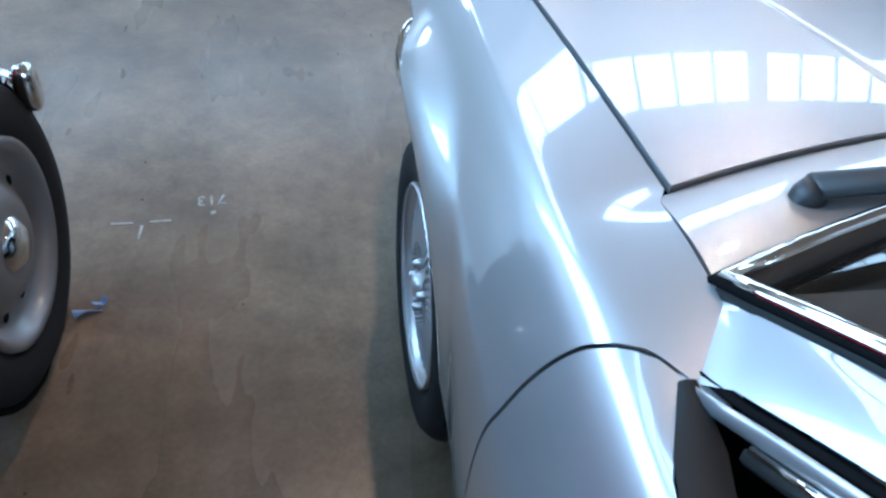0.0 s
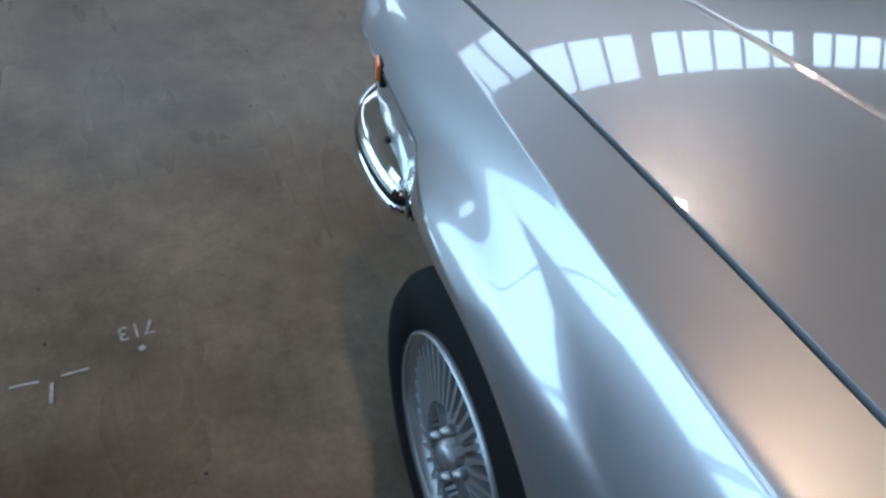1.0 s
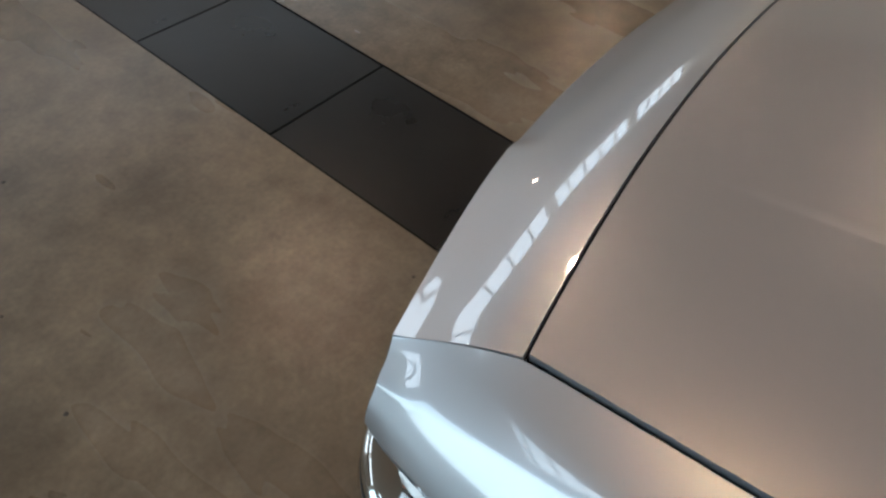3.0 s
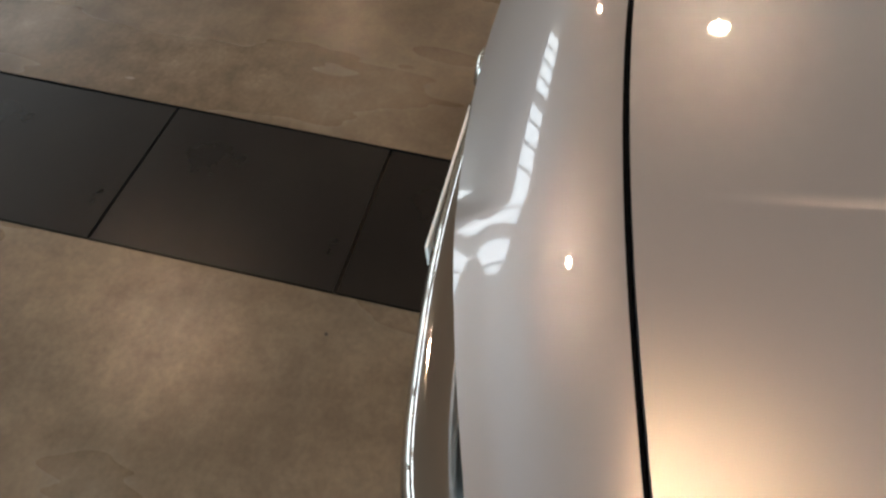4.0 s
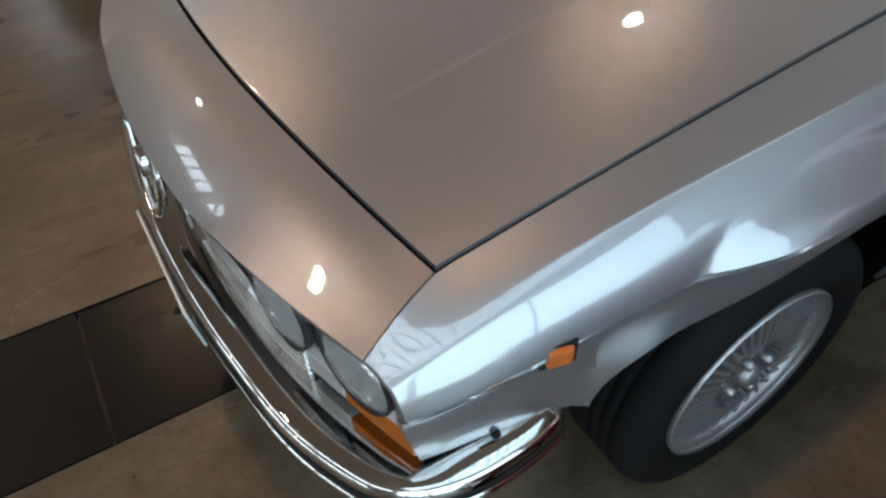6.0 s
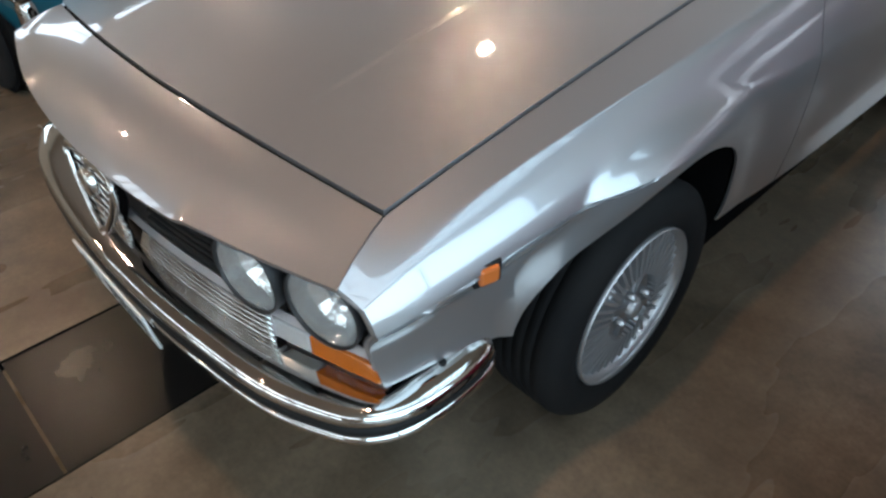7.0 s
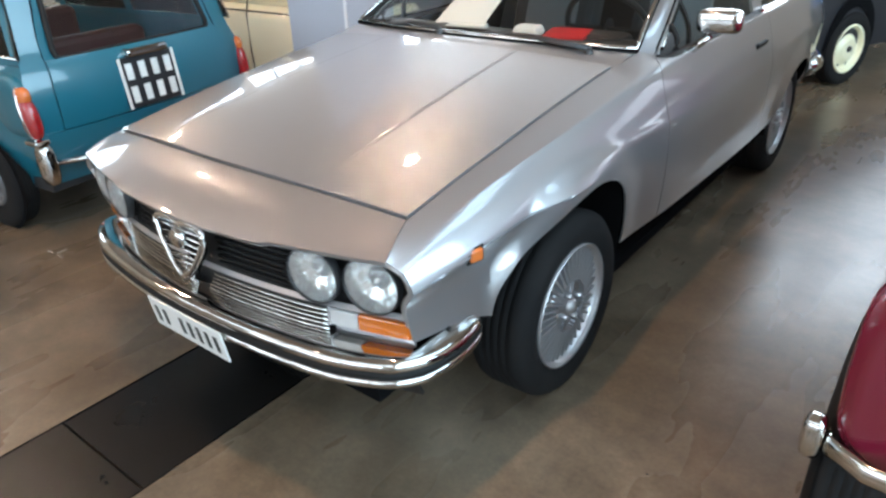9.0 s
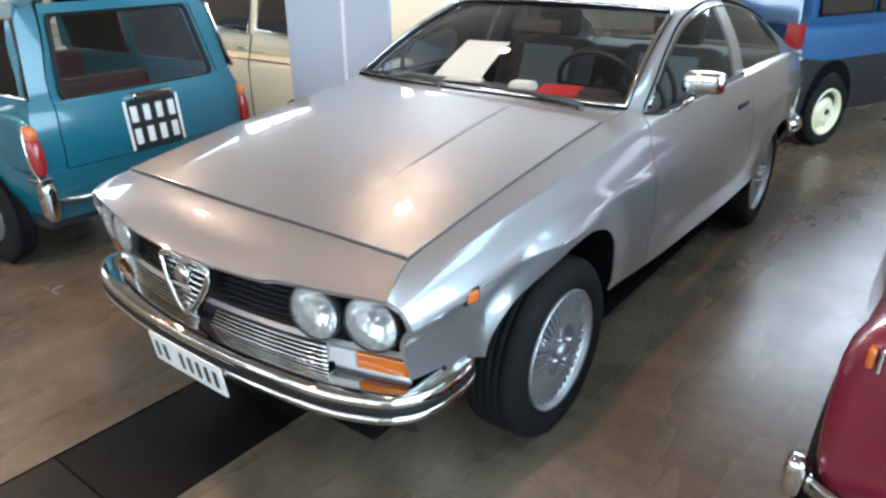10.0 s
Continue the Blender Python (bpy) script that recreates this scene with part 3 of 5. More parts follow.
def nose_point(x, s):
    """s: 0 at the bonnet's front edge, 1 at the lip above the grille, past 1 under the lip."""
    y0, y1 = hood_front_y(x), lead_y(x)
    step = smooth01((abs(x) - 0.315) / 0.045)
    z0 = top_z(x, y0) if abs(x) < 0.6279 else top_z(0.628, y0)
    z1 = 0.751 + 0.008 * min(1.0, (x / 0.42)**2) + 0.009 * step * max(0, min(s, 1))**6
    if s <= 1:
        return (x, y0 + (y1 - y0) * s, z0 + (z1 - z0) * nose_drop(s))
    k = s - 1
    return (x, y1 - 0.05 * k * k - 0.004 * k, z1 - 0.016 * math.sin(min(k, 1) * math.pi / 2))


# ---- the silver coupe: parts ----
coupe = thing("coupe", "silver metallic two-door fastback coupe with chrome bumper", "car")
G = 0.0024  # half a shut line
hood_us = lin(0, 1, 64)


def hood_point(u, v):
    x = -(HOOD_X - G) + 2 * (HOOD_X - G) * v
    y = hood_rear_y(x) + G + (hood_front_y(x) - hood_rear_y(x) - 2 * G) * u
    return (x, y, top_z(x, y))


hood_vs = sorted(set(lin(0, 1, 48) + [0.5 + s * (0.222 + 0.0022 * i) for s in (-1, 1) for i in range(28)]))
hood = part("hood", grid(hood_point, hood_us, hood_vs, flip=True), "silver", coupe, "flat silver bonnet panel with two long creases", solid=0.012)
for sx in (-1, 1):
    jet = lathe([(0.0001, 0.009), (0.007, 0.008), (0.011, 0.004), (0.012, 0.0)], 16)
    part("washer_jet", moved(jet, Matrix.Translation((0.29 * sx, -0.168, top_z(0.29, -0.168))) @ pose(0, 0, 0, 0, -90, 0)), "black_plastic", hood)

seal = [hood_point(0, v) for v in lin(0, 1, 40)] + [hood_point(u, 1) for u in lin(0, 1, 40)[1:]] + [hood_point(1, v) for v in lin(1, 0, 40)[1:]] + [hood_point(u, 0) for u in lin(1, 0, 40)[1:-1]]
seal = [(x + (0.003 if x > 0.62 else -0.003 if x < -0.62 else 0), y + (0.0028 if y > 0.602 else -0.0028 if y < -0.37 else 0), z - 0.0062) for x, y, z in seal]
part("hood_seal", tube(seal, 0.0040, 6, closed=True), "gap", coupe, "black rubber bonnet seal")
nose_xs = sorted(set(lin(-0.648, 0.648, 72) + [s * v for s in (-1, 1) for v in (0.31, 0.32, 0.33, 0.34, 0.35, 0.36, 0.37)]))
nose = part("nose_panel", grid(lambda s, x: nose_point(x * (HOOD_X + 0.0006 + 0.034 * min(s, 1)) / 0.648, s + G / 0.11 if s < 0.02 else s), sorted(set(lin(0, 1, 16) + [1.1, 1.25, 1.5, 1.75, 2.0])), nose_xs, flip=True),
            "silver", coupe, solid=0.006)

front_shift = lambda t: spl((0, 2, 5, 7, 9), (-0.009, -0.021, -0.028, -0.036, -0.058), t)
DOOR_T, DOOR_S = (0.3, 0.6, 0.9, 1.1, 1.6, 2.6, 3.2, 4.1, 5.5, 7.0, 9.0), (-0.06, -0.03, 0.0, 0.009, 0.020, 0.040, 0.047, 0.050, 0.050, 0.040, 0.020)
door_shift = lambda t: spl(DOOR_T, DOOR_S, t)


def belt_t(y):
    """How far out on the section the door's upper edge runs."""
    return 0.6 + 0.5 * smooth01((-0.64 - y) / 0.10)


for mirror in (False, True):
    put = mirrored if mirror else (lambda g: g)
    wing = flank(-0.62 + G, 0.738, 0.012, 90, front_shift, door_shift)
    w = part("front_wing", put(wing), "silver", coupe, solid=0.006)
    part("front_door", put(flank(-1.78 + G, -0.62 - G, 0.6, 40, door_shift, edge=belt_t)), "silver", coupe, solid=0.006)
    part("rear_wing", put(flank(-3.27, -1.78 - G, 0.3, 40)), "silver", coupe, solid=0.006)
    # black sill, coloured near-black to merge with the shade under the doors
    part("sill", put(grid(lambda y, t: (-0.700 + 0.10 * t, y, 0.400 - 0.16 * t), lin(-BASE + 0.33, -0.32, 10), (0, 0.5, 1))), "gap", coupe, solid=0.004)
    # Wheel housings, dark.
    for wy in (0.0, -BASE):
        line = ARCHES[0] if wy == 0.0 else ARCHES[1]
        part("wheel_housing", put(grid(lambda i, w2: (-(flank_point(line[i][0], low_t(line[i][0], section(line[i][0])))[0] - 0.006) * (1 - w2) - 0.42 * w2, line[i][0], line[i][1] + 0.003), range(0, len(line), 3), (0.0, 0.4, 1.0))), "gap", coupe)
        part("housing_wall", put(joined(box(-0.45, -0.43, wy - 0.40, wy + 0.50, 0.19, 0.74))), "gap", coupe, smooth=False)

# Dark structure under the shut lines, floor pan and engine bay walls.
part("under_shell", joined(grid(lambda y, x: (x, y, top_z(x, y) - 0.028), lin(-0.60, 0.70, 30), lin(-0.66, 0.66, 20), flip=True),
                           grid(lambda y, t: (-flank_point(y, t)[0] + 0.03, y, flank_point(y, t)[2] - 0.02), lin(-1.9, -0.42, 30), lin(0.8, 8.8, 16)),
                           mirrored(grid(lambda y, t: (-flank_point(y, t)[0] + 0.03, y, flank_point(y, t)[2] - 0.02), lin(-1.9, -0.42, 30), lin(0.8, 8.8, 16)))), "gap", coupe)
# unseen black boxes, added to block light under the car
part("floor_pan", joined(box(-0.70, 0.70, -2.0, -0.45, 0.20, 0.24), box(-0.49, 0.49, -3.2, 0.62, 0.21, 0.26)), "gap", coupe, smooth=False)

# Cowl between bonnet and windscreen.
WS_B = lambda x: (x, -0.470 - 0.127 * (abs(x) / 0.651)**2.0, 1.006 - 0.018 * (abs(x) / 0.651)**2)   # windscreen foot
WS_T = lambda x: (x, -1.150 - 0.075 * (abs(x) / 0.53)**2, 1.292 - 0.022 * (abs(x) / 0.53)**2)      # windscreen head


def cowl_point(s, x):
    a = Vector((x, hood_rear_y(x) - G, top_z(x, hood_rear_y(x) - G)))
    b = Vector(WS_B(x * 0.651 / 0.6415)) + Vector((0, 0.004, -0.006))
    p = a.lerp(b, s)
    p.z += 0.006 * math.sin(math.pi * s)
    return tuple(p)


part("cowl_panel", grid(cowl_point, lin(0, 1, 10), lin(-0.6415, 0.6415, 40)), "silver", coupe, solid=0.006)


def ws_point(s, k):
    """Windscreen: s up, k across (-1 to 1)."""
    a, b = Vector(WS_B(0.645 * k)), Vector(WS_T(0.545 * k))
    p = a.lerp(b, s)
    p.y += 0.020 * math.sin(math.pi * s)
    p.z += 0.018 * math.sin(math.pi * s)
    return tuple(p)


ws = part("windscreen", grid(ws_point, lin(0, 1, 16), lin(-1, 1, 24), flip=True), "glass", coupe)
ws.visible_shadow = False
edge = [ws_point(0, k) for k in lin(-1, 1, 24)] + [ws_point(s, 1) for s in lin(0.06, 0.94, 12)] + [ws_point(1, k) for k in lin(1, -1, 24)] + [ws_point(s, -1) for s in lin(0.94, 0.06, 12)]
part("windscreen_seal", tube(edge, 0.013, 8, closed=True), "black_trim", ws)
part("trim_gap", tube([(p[0] * 1.017, p[1] + 0.014, p[2] + 0.004) for p in edge], 0.0050, 6, closed=True), "gap", ws)
part("windscreen_trim", tube([(p[0] * 1.008, p[1] + 0.008, p[2] + 0.011) for p in edge], 0.0080, 8, closed=True), "chrome", ws, "bright chrome windscreen surround")

# Side windows, pillars and roof.
RAIL = [(-0.682, -0.652, 0.965), (-0.667, -0.778, 1.050), (-0.625, -0.99, 1.156), (-0.592, -1.20, 1.243), (-0.575, -1.42, 1.285), (-0.555, -1.70, 1.300), (-0.550, -2.0, 1.280), (-0.565, -2.4, 1.205), (-0.60, -2.8, 1.07), (-0.65, -3.1, 0.93)]
RAIL_Y = [-p[1] for p in RAIL]


def rail(y):
    return (spl(RAIL_Y, [p[0] for p in RAIL], -y), y, spl(RAIL_Y, [p[2] for p in RAIL], -y))


def belt(y):
    x, _, z = flank_point(y, belt_t(y))
    return (-x + 0.034 * smooth01((-0.65 - y) / 0.06), y, max(z, 0.93) + 0.002)


def side_point(y0, y1, lean):
    def fn(u, v):
        y = y0 + (y1 - y0) * u
        a, b = Vector(belt(y + lean * 0)), Vector(rail(y - 0.0))
        p = a.lerp(b, v)
        p.x -= 0.022 * math.sin(math.pi * v)
        return tuple(p)
    return fn


for mirror in (False, True):
    put = mirrored if mirror else (lambda g: g)
    for nm, y0, y1, mt, lab in (("quarter_light", -0.79, -0.93, "side_glass", ""), ("door_glass", -0.95, -1.70, "side_glass", ""), ("rear_side_glass", -1.84, -2.62, "dark_glass", "")):
        g = part(nm, put(grid(lambda u, v: side_point(y0, y1, 0)(u, 0.02 + v * 0.93), lin(0, 1, 14), lin(0, 1, 8), flip=True)), mt, coupe, lab)
        g.visible_shadow = False
    for y0, y1, nm in ((-0.93, -0.952, "window_divider"), (-1.70, -1.84, "door_pillar")):
        part(nm, put(grid(side_point(y0, y1, 0), lin(0, 1, 3), lin(0, 1, 8), flip=True)), "black_trim" if nm == "window_divider" else "silver", coupe, solid=0.012)
    part("rear_pillar", put(grid(side_point(-2.62, -3.1, 0), lin(0, 1, 10), lin(0, 1, 8), flip=True)), "silver", coupe, solid=0.012)
    # Front pillar: grows out of the wing's top and runs on between windscreen and door frame.
    rows_p = []
    for i in range(10):
        s = 0.60 + 0.40 * i / 9
        inner = Vector(cowl_point(s, -0.6415)) + Vector((-0.003, -0.001 * s, 0.001))
        y_out, t_out = -0.43 - 0.222 * s, 1.5 - 0.9 * s**1.5
        row = []
        for j in range(13):
            k = j / 12
            y = inner.y + (y_out - inner.y) * k
            tw = 0.03 + (t_out - 0.03) * k
            a = Vector((-flank_point(y, tw)[0], y, flank_point(y, tw)[2]))
            b = Vector((-flank_point(inner.y, 0.03)[0], inner.y, flank_point(inner.y, 0.03)[2]))
            row.append(a + (inner - b) * (1 - k)**2 + Vector((0, 0, -0.0015 + 0.003 * smooth01((s - 0.6) * 4))))
        rows_p.append(row)
    for i in range(1, 25):
        s = 0.96 * i / 24 + 0.03
        a = Vector(ws_point(s, -1)) + Vector((-0.013, 0.0, 0.001))
        b = Vector(rail(-0.652 - 0.66 * i / 24)) + Vector((-0.003, 0.003, 0.004))
        c = a.lerp(b, 0.5) + Vector((-0.008, 0.006, 0.010)) * smooth01(i / 9)
        rows_p.append([a * (1 - k)**2 + c * (2 * k * (1 - k)) + b * k * k for k in lin(0, 1, 12)])
    n13 = 13
    pil = part("front_pillar", put(([tuple(p) for r in rows_p for p in r], [(i * n13 + j, i * n13 + j + 1, (i + 1) * n13 + j + 1, (i + 1) * n13 + j) for i in range(len(rows_p) - 1) for j in range(12)])), "silver", coupe)

    def along(y, d, out=0.0):
        """A point d below the window's upper rail, in the plane of the side glass."""
        r, e = Vector(rail(y)), Vector(belt(y))
        w = (e - r)
        return tuple(r + (w.normalized() * d if w.length > 0.004 else Vector((0, 0, -d * 0.3))) + Vector((-out, 0, 0)))
    part("frame_gap", put(tube([along(y, 0.004, 0.001) for y in lin(-0.645, -2.60, 40)], 0.0045, 6)), "gap", coupe)
    part("door_frame", put(tube([along(y, 0.016, 0.004) for y in lin(-0.662, -1.72, 36)], 0.0085, 8, squash=(0.4, 1.0))), "silver", coupe)
    part("drip_trim", put(tube([along(y, 0.028, 0.005) for y in lin(-0.720, -2.60, 40)], 0.0038, 8)), "chrome", coupe)
    part("frame_seal", put(tube([along(y, 0.036, 0.002) for y in lin(-0.720, -2.60, 40)], 0.0065, 6)), "black_trim", coupe)
    edge_d = lambda y: (-flank_point(y, belt_t(y))[0], y, flank_point(y, belt_t(y))[2])
    part("belt_seal", put(grid(lambda y, k: tuple(Vector(edge_d(y)).lerp(Vector(belt(y)), k) + Vector((0, 0, 0.001 + 0.004 * math.sin(math.pi * k)))), lin(-0.655, -1.72, 40), lin(0, 1, 5))), "black_trim", coupe, "black rubber weather strip", solid=0.008)
    part("belt_trim", put(tube([tuple(Vector(edge_d(y)) + Vector((0.002, 0, 0.003))) for y in lin(-0.80, -2.62, 30)], 0.0045, 8)), "chrome", coupe)
    part("window_post", put(tube([tuple(Vector(side_point(-0.80, -0.80, 0)(0, v)) + Vector((-0.002, 0, 0))) for v in lin(0.0, 0.9, 6)], 0.011, 8)), "black_trim", coupe)

roof_g = grid(lambda u, k: (rail(-1.22 - 1.10 * u)[0] * -k * 1.0, -1.22 - 1.10 * u + 0.07 * (1 - k * k) * (1 - u), rail(-1.22 - 1.10 * u)[2] + 0.030 * (1 - k * k)), lin(0, 1, 20), lin(-1, 1, 20))
part("roof", roof_g, "silver", coupe, solid=0.01)
hatch_g = grid(lambda u, k: (rail(-2.34 - 0.76 * u)[0] * -k, -2.34 - 0.76 * u, rail(-2.34 - 0.76 * u)[2] + 0.030 * (1 - k * k)), lin(0, 1, 12), lin(-1, 1, 16))
hg = part("rear_window", hatch_g, "dark_glass", coupe)
hg.visible_shadow = False
part("tail_panel", joined(grid(lambda u, k: (0.66 * k, -3.1 - 0.16 * u, 0.93 + 0.02 * (1 - k * k) - 0.06 * u), lin(0, 1, 5), lin(-1, 1, 12)),
                          grid(lambda u, k: (0.66 * k, -3.26 + 0.03 * u * u, 0.87 - 0.46 * u), lin(0, 1, 6), lin(-1, 1, 12))), "silver", coupe, solid=0.01)

# Interior.
part("dashboard", grid(lambda u, k: (0.62 * k, -0.60 - 0.30 * u - 0.05 * (1 - k * k) * 0, 0.965 - 0.02 * u - 0.30 * max(0, u - 0.7) / 0.3 * 0.6), lin(0, 1, 12), lin(-1, 1, 16)), "interior", coupe, solid=0.03)
part("instrument_hood", joined(box(-0.52, -0.18, -0.88, -0.72, 0.93, 1.0)), "interior", coupe, bevel=0.03)
sw = part("steering_wheel", moved(tube([(0.185 * math.cos(a), 0.185 * math.sin(a), 0) for a in lin(0, 2 * math.pi, 40)[:-1]], 0.013, 10, closed=True), Matrix.Translation((-0.34, -1.02, 0.965)) @ pose(0, 0, 0, 62, 0, 0)), "black_plastic", coupe)
part("spokes", moved(joined(box(-0.18, 0.18, -0.018, 0.018, -0.008, 0.004), box(-0.018, 0.018, -0.18, 0, -0.008, 0.004), lathe([(0.0001, 0.0), (0.05, 0.0)], 20)), Matrix.Translation((-0.34, -1.02, 0.965)) @ pose(0, 0, 0, 62, 0, 0)), "black_plastic", sw, smooth=False)
for sx in (-0.35, 0.35):
    seat = part("front_seat", joined(box(sx - 0.25, sx + 0.25, -1.75, -1.25, 0.42, 0.56)), "grey_cloth", coupe, bevel=0.05)
    part("seat_back", moved(joined(box(-0.25, 0.25, -0.07, 0.07, 0, 0.56)), Matrix.Translation((sx, -1.72, 0.52)) @ pose(0, 0, 0, 18, 0, 0)), "grey_cloth", seat, bevel=0.05)
    part("seat_panel", moved(joined(box(-0.155, 0.155, 0.066, 0.078, 0.06, 0.50)), Matrix.Translation((sx, -1.72, 0.52)) @ pose(0, 0, 0, 18, 0, 0)), "pale_cloth", seat, "pale grey cloth panel", bevel=0.006)
    part("headrest", moved(joined(box(-0.13, 0.13, -0.05, 0.05, 0, 0.16)), Matrix.Translation((sx, -1.91, 1.06)) @ pose(0, 0, 0, 14, 0, 0)), "interior", seat, bevel=0.04)
part("rear_bench", joined(box(-0.60, 0.60, -2.35, -2.2, 0.45, 0.98), box(-0.60, 0.60, -2.25, -1.95, 0.4, 0.55)), "grey_cloth", coupe, bevel=0.05)
part("parcel_shelf", box(-0.60, 0.60, -3.05, -2.33, 0.90, 0.93), "interior", coupe)
part("rear_view_mirror", moved(box(-0.12, 0.12, -0.012, 0.012, -0.03, 0.03), Matrix.Translation((0.0, -1.05, 1.20)) @ pose(0, 0, 0, 10, 0, 0)), "black_plastic", coupe, bevel=0.01)


# ---- wheels ----
def tyre_mesh(r, rim, w):
    """Tyre about the x axis, centred, outer face towards -x."""
    h = w / 2
    prof = [(rim, -h * 0.72), (rim + 0.012, -h * 0.86), (rim + (r - rim) * 0.45, -h), (rim + (r - rim) * 0.78, -h * 0.95), (r - 0.012, -h * 0.84), (r - 0.004, -h * 0.74)]
    for k in range(-2, 3):
        c = k * h * 0.25
        prof += [(r, c - h * 0.10), (r, c + h * 0.09), (r - 0.0018, c + h * 0.097), (r - 0.0018, c + h * 0.125)]
    prof += [(r - 0.004, h * 0.74), (r - 0.012, h * 0.84), (rim + (r - rim) * 0.5, h), (rim, h * 0.72)]
    return lathe(prof, 64)


def cube_m(sx, sy, sz, m):
    return moved(box(-sx / 2, sx / 2, -sy / 2, sy / 2, -sz / 2, sz / 2), m)


def multi_spoke_wheel(parent, m):
    """Cast wheel with many thin radial spokes and a raised four-lug hub."""
    wheel = thing("wheel", "", "")
    wheel.parent, wheel.matrix_basis = parent, m
    part("tyre", moved(tyre_mesh(WHEEL_R, 0.199, 0.215), Matrix.Translation((0.0225, 0, 0))), "tyre", wheel, "black radial tyre")
    shrink = Matrix.Diagonal((1, 0.945, 0.945, 1))
    rim = part("rim", moved(lathe([(0.214, -0.074), (0.219, -0.079), (0.220, -0.072), (0.216, -0.066), (0.207, -0.062), (0.204, -0.04), (0.198, 0.0), (0.194, 0.07)], 64), shrink), "alloy", wheel)
    part("rim_lip", moved(lathe([(0.218, -0.0795), (0.222, -0.076), (0.221, -0.068)], 64), shrink), "alloy", rim)
    n = 38
    sp = []
    for i in range(n):
        a = 2 * math.pi * i / n
        mm = pose(0, 0, 0, math.degrees(a), 0, 0) @ Matrix.Translation((-0.052, 0, 0.150)) @ pose(0, 0, 0, 0, 7, 0)
        sp.append(cube_m(0.022, 0.0085, 0.114, mm))
    part("spoke_ring", moved(joined(*sp), shrink), "alloy", rim, "ring of thin cast spokes", smooth=False)
    part("disc", lathe([(0.0001, -0.018), (0.12, -0.018), (0.184, -0.022)], 40), "gap", rim)
    part("hub", lathe([(0.0001, -0.066), (0.030, -0.066), (0.034, -0.060), (0.060, -0.056), (0.088, -0.050), (0.096, -0.040), (0.097, -0.02)], 40), "hub", wheel, "dull alloy hub")
    for i in range(4):
        a = math.pi / 4 + math.pi / 2 * i
        part("wheel_nut", moved(lathe([(0.0001, -0.020), (0.009, -0.018), (0.011, 0.0), (0.011, 0.012)], 10), Matrix.Translation((-0.062, 0.049 * math.cos(a), 0.049 * math.sin(a)))), "hub", wheel)
        mm = Matrix.Translation((-0.058, 0.058 * math.cos(a + math.pi / 4), 0.058 * math.sin(a + math.pi / 4))) @ pose(0, 0, 0, math.degrees(a + math.pi / 4) - 90, 0, 0)
        part("hub_web", cube_m(0.016, 0.016, 0.05, mm), "hub", wheel, smooth=False)
    part("hub_cap", lathe([(0.0001, -0.084), (0.020, -0.082), (0.026, -0.074), (0.027, -0.05)], 24), "alloy", wheel)
    return wheel


for wy in (0.0, -BASE):
    multi_spoke_wheel(coupe, pose(-0.690, wy, WHEEL_Z, 8 if wy else 22))
    multi_spoke_wheel(coupe, pose(0.680, wy, WHEEL_Z, 0, 0, 180))

# ---- front of the coupe ----
MASK_Y = lambda x: lead_y(x) - 0.070


def mask_point(x, z):
    return (x, MASK_Y(x) + 0.01 * (z - 0.6), z)


part("grille_backing", grid(lambda x, z: mask_point(x, z), lin(-0.675, 0.675, 40), (0.44, 0.52, 0.59, 0.68, 0.752), flip=False), "black_plastic", coupe)
for k in range(7):
    z = 0.612 + 0.0185 * k
    for sx in (-1, 1):
        part("grille_fin", tube([(sx * x, MASK_Y(x) + 0.012, z) for x in lin(0.075, 0.355, 8)], 0.0045, 6, squash=(1.6, 1)), "black_trim", coupe)


def headlamp(x):
    y = lead_y(x) - 0.022
    yaw = math.degrees(math.atan(0.35 * x / 0.6))
    m = Matrix.Translation((x, y, 0.684)) @ pose(0, 0, 0, 0, 0, 90) @ pose(0, 0, 0, 0, 0, 180 - yaw * 0.6)
    bowl = part("headlamp", moved(lathe([(0.0001, 0.052), (0.03, 0.046), (0.058, 0.028), (0.073, 0.002), (0.075, 0.0)], 17), m), "reflector", coupe, smooth=False)
    part("lamp_ring", moved(lathe([(0.073, 0.004), (0.074, -0.005), (0.076, -0.007), (0.078, -0.003), (0.078, 0.02)], 40), m), "black_plastic", bowl)
    lens = part("lens", moved(lathe([(0.0001, -0.020), (0.02, -0.0185), (0.048, -0.012), (0.066, -0.004), (0.074, 0.0)], 40), m), "lamp_glass", bowl, "rippled clear headlamp glass")
    lens.visible_shadow = False
    part("bulb", moved(lathe([(0.0001, 0.022), (0.005, 0.024), (0.006, 0.035), (0.007, 0.05)], 16), m), "chrome", bowl)


for x in (-0.602, -0.446, 0.446, 0.602):
    headlamp(x)

# Silver band under the lamps, bright grille bars, direction lamps.
def band(z0, z1, x0, x1, proud, r=0.0):
    return grid(lambda x, k: (x, lead_y(x) - 0.028 + proud - 0.010 * abs(k - 0.5) * 2, z0 + (z1 - z0) * k), lin(x0, x1, 24), lin(0, 1, 6))


